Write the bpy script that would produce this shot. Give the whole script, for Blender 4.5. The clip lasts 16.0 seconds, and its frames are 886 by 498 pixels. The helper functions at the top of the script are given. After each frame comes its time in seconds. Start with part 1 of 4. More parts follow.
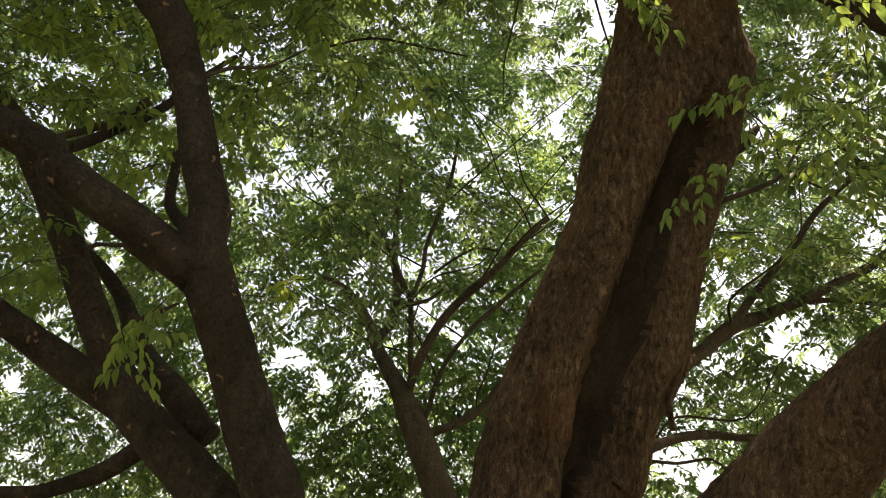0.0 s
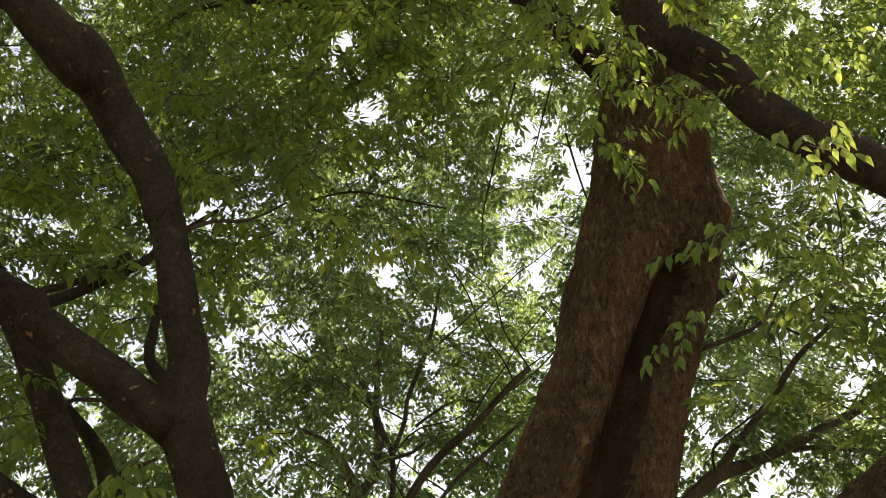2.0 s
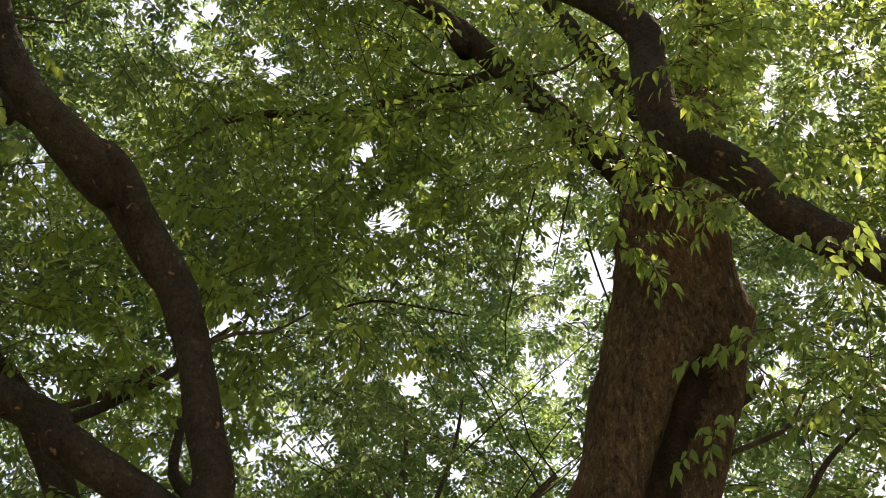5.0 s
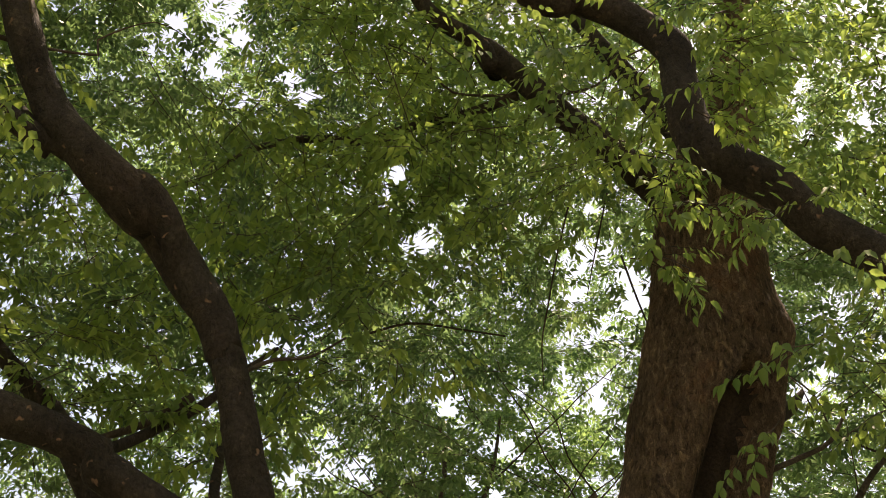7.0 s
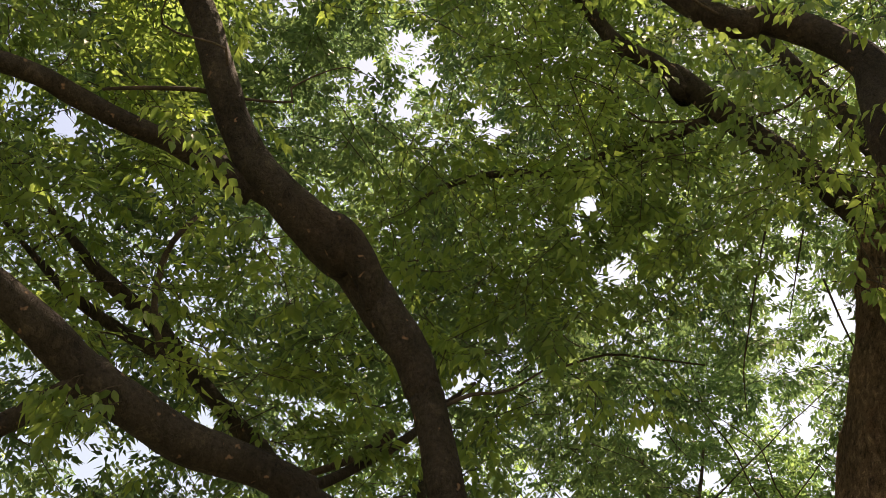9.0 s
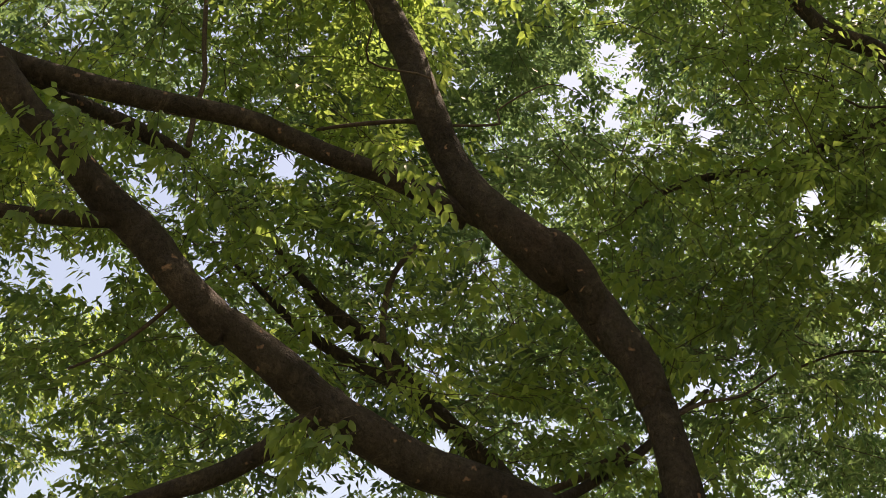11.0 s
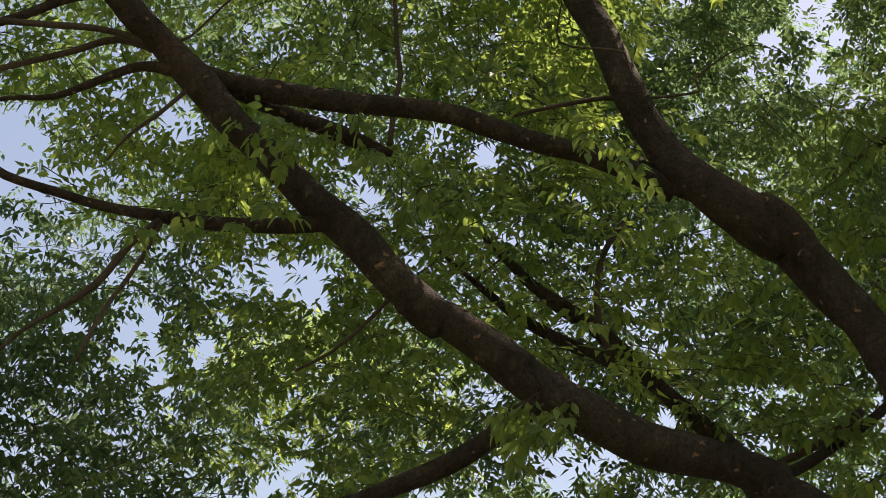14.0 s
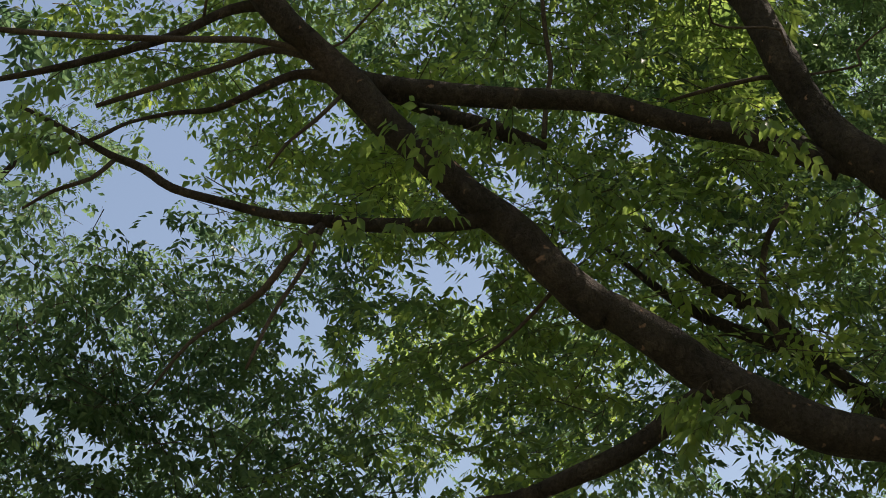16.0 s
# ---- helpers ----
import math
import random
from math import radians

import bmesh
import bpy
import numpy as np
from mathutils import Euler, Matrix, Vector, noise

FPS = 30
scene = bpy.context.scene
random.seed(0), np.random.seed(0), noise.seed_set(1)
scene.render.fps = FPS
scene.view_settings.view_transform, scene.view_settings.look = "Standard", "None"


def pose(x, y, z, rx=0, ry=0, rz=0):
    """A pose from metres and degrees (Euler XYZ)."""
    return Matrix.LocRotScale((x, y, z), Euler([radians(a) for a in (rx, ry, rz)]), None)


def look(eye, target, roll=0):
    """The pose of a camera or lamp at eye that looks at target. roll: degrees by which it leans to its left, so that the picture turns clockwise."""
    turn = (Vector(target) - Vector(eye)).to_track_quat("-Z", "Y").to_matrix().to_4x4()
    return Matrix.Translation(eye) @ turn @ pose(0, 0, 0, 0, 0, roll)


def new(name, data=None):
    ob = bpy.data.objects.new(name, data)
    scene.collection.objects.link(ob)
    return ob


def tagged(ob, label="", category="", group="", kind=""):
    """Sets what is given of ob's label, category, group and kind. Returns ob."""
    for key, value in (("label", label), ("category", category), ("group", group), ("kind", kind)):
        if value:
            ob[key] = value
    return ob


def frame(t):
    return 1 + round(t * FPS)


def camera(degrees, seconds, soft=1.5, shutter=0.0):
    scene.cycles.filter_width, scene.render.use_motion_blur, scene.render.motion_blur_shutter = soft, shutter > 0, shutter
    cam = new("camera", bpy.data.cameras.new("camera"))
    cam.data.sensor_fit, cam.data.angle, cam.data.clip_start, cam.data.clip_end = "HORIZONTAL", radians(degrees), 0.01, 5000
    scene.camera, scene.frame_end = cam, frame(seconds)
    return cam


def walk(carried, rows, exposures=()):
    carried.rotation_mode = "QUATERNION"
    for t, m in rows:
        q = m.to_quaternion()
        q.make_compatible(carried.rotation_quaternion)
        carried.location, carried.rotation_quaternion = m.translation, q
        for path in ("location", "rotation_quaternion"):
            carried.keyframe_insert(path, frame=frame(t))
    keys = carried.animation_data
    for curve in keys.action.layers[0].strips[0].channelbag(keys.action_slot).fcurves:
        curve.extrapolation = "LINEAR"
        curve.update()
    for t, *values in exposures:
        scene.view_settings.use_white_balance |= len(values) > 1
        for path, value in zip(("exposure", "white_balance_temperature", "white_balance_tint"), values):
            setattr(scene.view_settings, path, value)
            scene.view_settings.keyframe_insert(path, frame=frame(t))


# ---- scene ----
# ---------------------------------------------------------------- camera and walk
cam = camera(37.0, 16.0, soft=0.85)
PATH = [
    (0.0, 0.002, 0.000, 1.601, 0.02, 21.95, 0.07),
    (0.5, 0.004, 0.000, 1.599, -0.16, 23.17, -0.03),
    (1.0, 0.005, 0.001, 1.596, -0.25, 24.81, -0.39),
    (1.5, 0.005, 0.000, 1.592, -0.19, 27.00, -0.69),
    (2.0, 0.006, -0.002, 1.588, -0.93, 28.57, -0.99),
    (2.5, 0.006, 0.003, 1.588, -1.22, 29.47, -1.13),
    (3.0, 0.005, 0.009, 1.591, -1.00, 30.25, -1.27),
    (3.5, 0.005, 0.007, 1.591, -0.91, 31.40, -1.31),
    (4.0, 0.005, 0.001, 1.588, -0.82, 32.55, -1.38),
    (6.5, -0.012, -0.002, 1.608, 1.34, 33.58, -2.04),
    (7.0, -0.011, -0.004, 1.608, 1.63, 34.05, -2.08),
    (7.5, -0.010, -0.006, 1.608, 3.42, 34.71, -1.36),
    (8.0, -0.009, -0.008, 1.609, 6.70, 34.97, -0.17),
    (8.5, -0.005, -0.007, 1.606, 9.43, 35.29, 0.88),
    (9.0, -0.004, -0.004, 1.606, 11.85, 35.52, 1.65),
    (9.5, -0.001, -0.005, 1.604, 14.87, 35.68, 2.13),
    (10.0, 0.005, -0.007, 1.599, 18.19, 35.90, 2.72),
    (12.5, 0.003, -0.003, 1.600, 29.50, 35.59, 4.82),
    (13.0, 0.002, -0.002, 1.602, 31.31, 35.64, 5.11),
    (13.5, 0.005, -0.001, 1.605, 32.90, 35.31, 5.16),
    (14.0, 0.005, -0.002, 1.606, 34.50, 34.40, 5.11),
    (14.5, -0.004, -0.002, 1.603, 36.69, 33.55, 5.21),
    (15.0, -0.012, -0.003, 1.600, 38.58, 33.46, 5.60),
    (15.5, -0.018, -0.005, 1.599, 40.49, 33.49, 6.43),
    (16.0, -0.021, -0.011, 1.600, 42.40, 33.55, 6.81),
]
EXPOSURES = [(0.0, 1.66, 8700, 24), (4.0, 1.62, 8600, 25), (10.0, 1.47, 8700, 25), (12.5, 1.34, 8000, 24), (14.0, 1.19, 7700, 23), (15.5, 0.97, 7200, 20), (16.0, 0.82, 7000, 17)]
walk(cam, [(t, pose(x, y, z, 90 + pitch, 0, yaw) @ pose(0, 0, 0, 0, 0, roll)) for t, x, y, z, yaw, pitch, roll in PATH], EXPOSURES)

# ---------------------------------------------------------------- sky and sun
SUN_ELEVATION, SUN_AZIMUTH = radians(64), radians(35)   # azimuth from +y towards +x
world = bpy.data.worlds.new("sky")
scene.world = world
world.use_nodes = True
wn, wl = world.node_tree.nodes, world.node_tree.links
sky = wn.new("ShaderNodeTexSky")
sky.sky_type, sky.sun_disc = "NISHITA", False
sky.sun_elevation, sky.sun_rotation = SUN_ELEVATION, SUN_AZIMUTH
sky.air_density, sky.dust_density, sky.ozone_density = 1.6, 1.6, 1.0
wn["Background"].inputs["Strength"].default_value = 0.08
wl.new(sky.outputs["Color"], wn["Background"].inputs["Color"])
lamp = bpy.data.lights.new("sun", "SUN")
lamp.energy, lamp.angle, lamp.color = 5.0, radians(0.6), (1.0, 0.95, 0.86)
sun = new("sun", lamp)
toward = Vector((math.sin(SUN_AZIMUTH) * math.cos(SUN_ELEVATION), math.cos(SUN_AZIMUTH) * math.cos(SUN_ELEVATION), math.sin(SUN_ELEVATION)))
sun.matrix_world = look(toward * 40, (0, 0, 0))


# ---------------------------------------------------------------- materials
def material(name):
    m = bpy.data.materials.new(name)
    m.use_nodes = True
    return m, m.node_tree.nodes, m.node_tree.links


def ramp(nodes, stops):
    r = nodes.new("ShaderNodeValToRGB")
    while len(r.color_ramp.elements) < len(stops):
        r.color_ramp.elements.new(0.5)
    for e, (at, c) in zip(r.color_ramp.elements, stops):
        e.position, e.color = at, (*c, 1)
    return r


def mixed(nodes, links, fac, a, b, mode="MIX"):
    m = nodes.new("ShaderNodeMix")
    m.data_type, m.blend_type = "RGBA", mode
    for socket, value in ((m.inputs[0], fac), (m.inputs[6], a), (m.inputs[7], b)):
        if hasattr(value, "links"):
            links.new(value, socket)
        elif isinstance(value, tuple):
            socket.default_value = (*value, 1)
        else:
            socket.default_value = value
    return m.outputs[2]


def noise_node(nodes, links, vector, scale, detail=6.0, rough=0.6):
    n = nodes.new("ShaderNodeTexNoise")
    n.inputs["Scale"].default_value, n.inputs["Detail"].default_value, n.inputs["Roughness"].default_value = scale, detail, rough
    links.new(vector, n.inputs["Vector"])
    return n.outputs["Fac"]


def bark(name, dark, mid, light, rust, patch, relief=1.0, flake=0.5, spots=0.0, moss=0.0, upright=0.6):
    """Flaking bark: plates of mixed tone with lifted edges, rusty inner bark where plates fell, pale scars and some moss."""
    m, n, l = material(name)
    pos = n.new("ShaderNodeNewGeometry").outputs["Position"]
    squash = n.new("ShaderNodeVectorMath")
    squash.operation = "MULTIPLY"
    l.new(pos, squash.inputs[0])
    squash.inputs[1].default_value = (1.0, 1.0, upright)
    plate = n.new("ShaderNodeTexNoise")
    for key, value in (("Scale", patch), ("Detail", 5.0), ("Roughness", 0.62), ("Distortion", 0.5)):
        plate.inputs[key].default_value = value
    l.new(squash.outputs[0], plate.inputs["Vector"])
    tones = ramp(n, [(0.36, dark), (0.44, mid), (0.56, mid), (0.60, light), (0.75, mid)])
    l.new(plate.outputs["Fac"], tones.inputs[0])
    flat = tuple((a + 2 * c) / 3 for a, c in zip(dark, mid))
    c = mixed(n, l, flake, flat, tones.outputs[0])
    broad = noise_node(n, l, pos, 2.3, 6, 0.65)
    rusty = ramp(n, [(0.54, (0, 0, 0)), (0.74, (0.8, 0.8, 0.8))])
    l.new(broad, rusty.inputs[0])
    c = mixed(n, l, rusty.outputs[0], c, rust)
    small = noise_node(n, l, pos, patch * 3.4, 6, 0.7)
    shadow = ramp(n, [(0.33, (0.55, 0.53, 0.5)), (0.5, (1, 1, 1)), (0.68, (1.25, 1.22, 1.15))])
    l.new(small, shadow.inputs[0])
    c = mixed(n, l, 1.0, c, shadow.outputs[0], "MULTIPLY")
    stain = ramp(n, [(0.36, (0.5, 0.48, 0.46)), (0.56, (1.05, 1.05, 1.05))])
    l.new(noise_node(n, l, squash.outputs[0], 5.0, 7, 0.6), stain.inputs[0])
    c = mixed(n, l, 0.8, c, stain.outputs[0], "MULTIPLY")
    fine = noise_node(n, l, squash.outputs[0], 120, 8, 0.75)
    grain = ramp(n, [(0.3, (0.6, 0.6, 0.6)), (0.7, (1.3, 1.3, 1.3))])
    l.new(fine, grain.inputs[0])
    c = mixed(n, l, 1.0, c, grain.outputs[0], "MULTIPLY")
    if spots:
        v = n.new("ShaderNodeTexVoronoi")
        v.inputs["Scale"].default_value, v.inputs["Randomness"].default_value = 32.0, 1.0
        wob = n.new("ShaderNodeVectorMath")
        wob.operation = "MULTIPLY_ADD"
        q = n.new("ShaderNodeTexNoise")
        q.inputs["Scale"].default_value = 26
        l.new(pos, q.inputs["Vector"])
        l.new(q.outputs["Color"], wob.inputs[0])
        wob.inputs[1].default_value = (0.07, 0.07, 0.07)
        l.new(pos, wob.inputs[2])
        l.new(wob.outputs[0], v.inputs["Vector"])
        pick = n.new("ShaderNodeSeparateColor")
        l.new(v.outputs["Color"], pick.inputs[0])
        few = n.new("ShaderNodeMath")
        few.operation = "GREATER_THAN"
        l.new(pick.outputs[0], few.inputs[0])
        few.inputs[1].default_value = 1 - spots
        disc = ramp(n, [(0.16, (1, 1, 1)), (0.40, (0, 0, 0))])
        l.new(v.outputs["Distance"], disc.inputs[0])
        both = n.new("ShaderNodeMath")
        both.operation = "MULTIPLY"
        l.new(few.outputs[0], both.inputs[0])
        l.new(disc.outputs[0], both.inputs[1])
        c = mixed(n, l, both.outputs[0], c, (0.25, 0.14, 0.09))
    if moss:
        g = ramp(n, [(0.55, (0, 0, 0)), (0.75, (moss,) * 3)])
        l.new(noise_node(n, l, pos, 6, 6), g.inputs[0])
        c = mixed(n, l, g.outputs[0], c, (0.08, 0.08, 0.035))
    b = n["Principled BSDF"]
    l.new(c, b.inputs["Base Color"])
    b.inputs["Roughness"].default_value, b.inputs["Specular IOR Level"].default_value = 0.9, 0.2
    lift = ramp(n, [(0.40, (0, 0, 0)), (0.46, (0.6, 0.6, 0.6)), (0.56, (0.6, 0.6, 0.6)), (0.60, (1, 1, 1))])
    l.new(plate.outputs["Fac"], lift.inputs[0])
    height = n.new("ShaderNodeMath")
    height.operation = "MULTIPLY_ADD"
    l.new(small, height.inputs[0])
    height.inputs[1].default_value = 1.2
    l.new(lift.outputs[0], height.inputs[2])
    bump = n.new("ShaderNodeBump")
    bump.inputs["Strength"].default_value, bump.inputs["Distance"].default_value = relief, 0.01
    l.new(height.outputs[0], bump.inputs["Height"])
    l.new(bump.outputs[0], b.inputs["Normal"])
    return m


def foliage(name, shade, bright, through_colour, single=False):
    """Thin leaf: satin upper face, light passing through; tone differs leaf by leaf."""
    m, n, l = material(name)
    geo = n.new("ShaderNodeNewGeometry")
    tone = ramp(n, [(0.0, shade), (0.6, tuple((a + b) / 2 for a, b in zip(shade, bright))), (1.0, bright)])
    l.new(n.new("ShaderNodeObjectInfo").outputs["Random"] if single else geo.outputs["Random Per Island"], tone.inputs[0])
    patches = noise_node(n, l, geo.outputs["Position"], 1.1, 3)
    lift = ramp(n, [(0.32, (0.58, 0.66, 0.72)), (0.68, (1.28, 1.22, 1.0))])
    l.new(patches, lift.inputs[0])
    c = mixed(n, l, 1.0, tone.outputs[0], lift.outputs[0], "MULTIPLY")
    b = n["Principled BSDF"]
    l.new(c, b.inputs["Base Color"])
    b.inputs["Roughness"].default_value = 0.45
    b.inputs["Specular IOR Level"].default_value = 0.3
    glow = n.new("ShaderNodeBsdfTranslucent")
    c2 = mixed(n, l, 1.0, c, through_colour, "MULTIPLY")
    l.new(c2, glow.inputs["Color"])
    mix = n.new("ShaderNodeMixShader")
    mix.inputs[0].default_value = 0.5
    l.new(b.outputs[0], mix.inputs[1])
    l.new(glow.outputs[0], mix.inputs[2])
    l.new(mix.outputs[0], n["Material Output"].inputs["Surface"])
    return m


BARK_OLD = bark("old_flaking_bark", (0.092, 0.056, 0.037), (0.222, 0.136, 0.088), (0.40, 0.262, 0.172), (0.30, 0.12, 0.054), 52, 1.4, 1.0, upright=0.42)
BARK_FLAKE = bark("loose_bark_plate", (0.17, 0.10, 0.062), (0.29, 0.178, 0.112), (0.44, 0.285, 0.185), (0.34, 0.155, 0.07), 52, 1.0, 1.0, upright=0.42)
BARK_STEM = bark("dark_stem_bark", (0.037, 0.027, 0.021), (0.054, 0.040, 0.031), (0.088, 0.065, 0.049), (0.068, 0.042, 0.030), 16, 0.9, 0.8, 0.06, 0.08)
BARK_YOUNG = bark("young_grey_brown_bark", (0.085, 0.062, 0.046), (0.125, 0.094, 0.072), (0.18, 0.14, 0.11), (0.14, 0.09, 0.062), 22, 0.7, 0.7)
BARK_TWIG = bark("twig_bark", (0.07, 0.05, 0.038), (0.09, 0.066, 0.05), (0.125, 0.093, 0.072), (0.10, 0.064, 0.044), 40, 0.3, 0.5)
HOLLOW_WOOD = bark("dark_hollow_wood", (0.045, 0.029, 0.021), (0.06, 0.04, 0.028), (0.08, 0.055, 0.04), (0.07, 0.042, 0.028), 18, 0.6, 0.5)
# Light on the near leaves and shade deeper in are put into these greens.
LEAF_NEAR = foliage("leaf_fresh_lit_green", (0.085, 0.136, 0.050), (0.156, 0.208, 0.072), (3.15, 3.05, 2.1))
LEAF_SINGLE = foliage("leaf_fresh_lit_green_single", (0.098, 0.15, 0.052), (0.17, 0.22, 0.074), (3.25, 3.1, 2.1), True)
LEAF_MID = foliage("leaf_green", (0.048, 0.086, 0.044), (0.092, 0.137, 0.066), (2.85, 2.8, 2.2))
LEAF_DARK = foliage("leaf_shaded_green", (0.040, 0.076, 0.043), (0.080, 0.121, 0.064), (2.65, 2.65, 2.3))
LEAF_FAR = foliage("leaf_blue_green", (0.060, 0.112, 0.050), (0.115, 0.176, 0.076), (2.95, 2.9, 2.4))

# Unseen ground; its tones are raised to bounce light onto the trunk.
grass, gn, gl = material("grass_ground")
gpos = gn.new("ShaderNodeNewGeometry").outputs["Position"]
g1 = ramp(gn, [(0.3, (0.085, 0.11, 0.05)), (0.55, (0.14, 0.14, 0.085)), (0.75, (0.21, 0.185, 0.14))])
gl.new(noise_node(gn, gl, gpos, 0.8, 10, 0.7), g1.inputs[0])
gl.new(g1.outputs[0], gn["Principled BSDF"].inputs["Base Color"])
gn["Principled BSDF"].inputs["Roughness"].default_value = 0.95

# ---------------------------------------------------------------- ground
bm = bmesh.new()
rings = [0, 2, 4, 7, 12, 25, 60, 200, 900, 3500]
loops = []
for r in rings[1:]:
    loops.append([bm.verts.new((r * math.cos(k * math.tau / 48), 4 + r * math.sin(k * math.tau / 48), 0.05 * noise.noise(Vector((r, k * 0.7, 0))) * min(r, 12) / 12)) for k in range(48)])
middle = bm.verts.new((0, 4, 0))
for k in range(48):
    bm.faces.new((middle, loops[0][k], loops[0][(k + 1) % 48]))
    for a, b in zip(loops, loops[1:]):
        bm.faces.new((a[k], b[k], b[(k + 1) % 48], a[(k + 1) % 48]))
me = bpy.data.meshes.new("ground")
bm.to_mesh(me)
bm.free()
me.materials.append(grass)
tagged(new("ground", me), "unseen grass and earth under the trees, paled to bounce light up", "ground", kind="structure")


# ---------------------------------------------------------------- limbs
def spline(points, step):
    """Points x, y, z, radius, smoothly filled in (Catmull-Rom) about every step metres."""
    p = np.array(points, float)
    p = np.vstack([2 * p[0] - p[1], p, 2 * p[-1] - p[-2]])
    out = []
    for a, b, c, d in zip(p, p[1:], p[2:], p[3:]):
        n = max(1, int(np.linalg.norm(c[:3] - b[:3]) / step))
        for t in np.arange(n) / n:
            out.append(0.5 * (2 * b + (c - a) * t + (2 * a - 5 * b + 4 * c - d) * t**2 + (3 * b - a - 3 * c + d) * t**3))
    out.append(p[-2])
    out = np.array(out)
    out[:, 3] = np.maximum(out[:, 3], 0.0015)
    return out


def tube(points, step, sides, rough=0.0, shape=None, lumps=5.0):
    """A closed, tapering tube along the points; rough: unevenness as a share of the radius; shape(z, angle): factor on the radius."""
    s = spline(points, step)
    c, r = s[:, :3], s[:, 3]
    tangent = np.gradient(c, axis=0)
    tangent /= np.linalg.norm(tangent, axis=1)[:, None]
    front = np.zeros_like(c)
    way = np.array((0.0, -1.0, 0.02))
    for k, t in enumerate(tangent):   # carried along the line without twisting
        way = way - t * (way @ t)
        way /= np.linalg.norm(way)
        front[k] = way
    side = np.cross(tangent, front)
    bm = bmesh.new()
    loops = []
    for k in range(len(c)):
        loop = []
        for j in range(sides):
            a = j * math.tau / sides
            way = front[k] * math.cos(a) + side[k] * math.sin(a)
            f = 1.0
            if rough:
                q = Vector(c[k] + way * r[k])
                f += rough * (noise.noise(q * lumps) + 0.5 * noise.noise(q * lumps * 3.1) + 0.3 * noise.noise(q * lumps * 9.0))
            if shape:
                f *= shape(c[k][2], (a + math.pi) % math.tau - math.pi, c[k], way)
            loop.append(bm.verts.new(c[k] + way * r[k] * f))
        loops.append(loop)
    for a, b in zip(loops, loops[1:]):
        for j in range(sides):
            bm.faces.new((a[j], a[(j + 1) % sides], b[(j + 1) % sides], b[j]))
    bm.faces.new(loops[0])
    bm.faces.new(loops[-1])
    bmesh.ops.recalc_face_normals(bm, faces=bm.faces)
    for f in bm.faces:
        f.smooth = True
    return bm


def part(name, bm, mat, parent, label=""):
    me = bpy.data.meshes.new(name)
    bm.to_mesh(me)
    bm.free()
    me.materials.append(mat)
    ob = new(name, me)
    ob.parent = parent
    ob.matrix_parent_inverse = parent.matrix_world.inverted()
    return tagged(ob, label)


def thing(name, at, label, category, group=""):
    ob = new(name)
    ob.location = at
    bpy.context.view_layer.update()
    return tagged(ob, label, category, group)


LIMB_POINTS = {"old": [], "stems": [], "slender": [], "west": [], "east": []}


BEARERS = {key: [] for key in LIMB_POINTS}


def limb(key, tree, name, mat, points, label="", rough=0.10):
    if mat is BARK_STEM and key == "stems":
        points = [(x, y, z, 1.05 * r) for x, y, z, r in points]
    thick = max(p[3] for p in points)
    sides = 30 if thick > 0.09 else 18 if thick > 0.03 else 9 if thick > 0.012 else 6
    step = 0.03 if thick > 0.05 else 0.045 if thick > 0.02 else 0.06
    if thick < 0.05:   # small kinks where buds and side shoots grew
        kinked = spline(points, 0.16)
        kinked[1:-1, :3] += np.random.default_rng(len(LIMB_POINTS[key])).normal(0, 0.008 if thick < 0.015 else 0.22 * thick, (len(kinked) - 2, 3))
        points = [tuple(p) for p in kinked]
    line = spline(points, 0.12)
    LIMB_POINTS[key] += [tuple(p) for p in line]
    parent = tree
    if name in ("branch", "bark_strip"):   # belongs to the limb that it springs from
        grown = [(np.linalg.norm(far[:, :3] - line[0, :3], axis=1).min(), k) for k, (_, far) in enumerate(BEARERS[key])]
        parent = BEARERS[key][min(grown)[1]][0]
    ob = part(name, tube(points, step, sides, rough), mat, parent, label)
    if parent is tree:
        BEARERS[key].append((ob, line))
    return ob


old_tree = thing("hollow_tree", (0.15, 5.0, 0), "old zelkova with flaking brown bark and a hollow leaning trunk", "tree")
stem_tree = thing("branching_tree", (-0.48, 4.47, 0), "dark-barked zelkova whose several stems fork and arch overhead", "tree")
west_tree = thing("background_tree", (-10.6, 2.8, 0), "broad zelkova behind the others, its crown airy and bluish green", "tree", "background trees")
east_tree = thing("background_tree", (5.6, 9.4, 0), "broad zelkova behind the others, its crown airy and bluish green", "tree", "background trees")
slender_tree = thing("slender_tree", (0.35, 9.0, 0), "slender young zelkova with thin forking limbs further off", "tree")

# The old trunk: the hollow is a deep cleft between two lips of healed wood.
CLEFT_Z = [2.45, 2.60, 2.77, 2.99, 3.22, 3.45, 3.69, 3.94, 4.07, 4.15]
CLEFT_FROM = [0.16, 0.10, 0.04, -0.08, -0.14, -0.11, -0.05, 0.05, 0.15, 0.32]
CLEFT_TO = [0.30, 0.48, 0.72, 0.77, 0.74, 0.68, 0.70, 0.75, 0.80, 0.74]


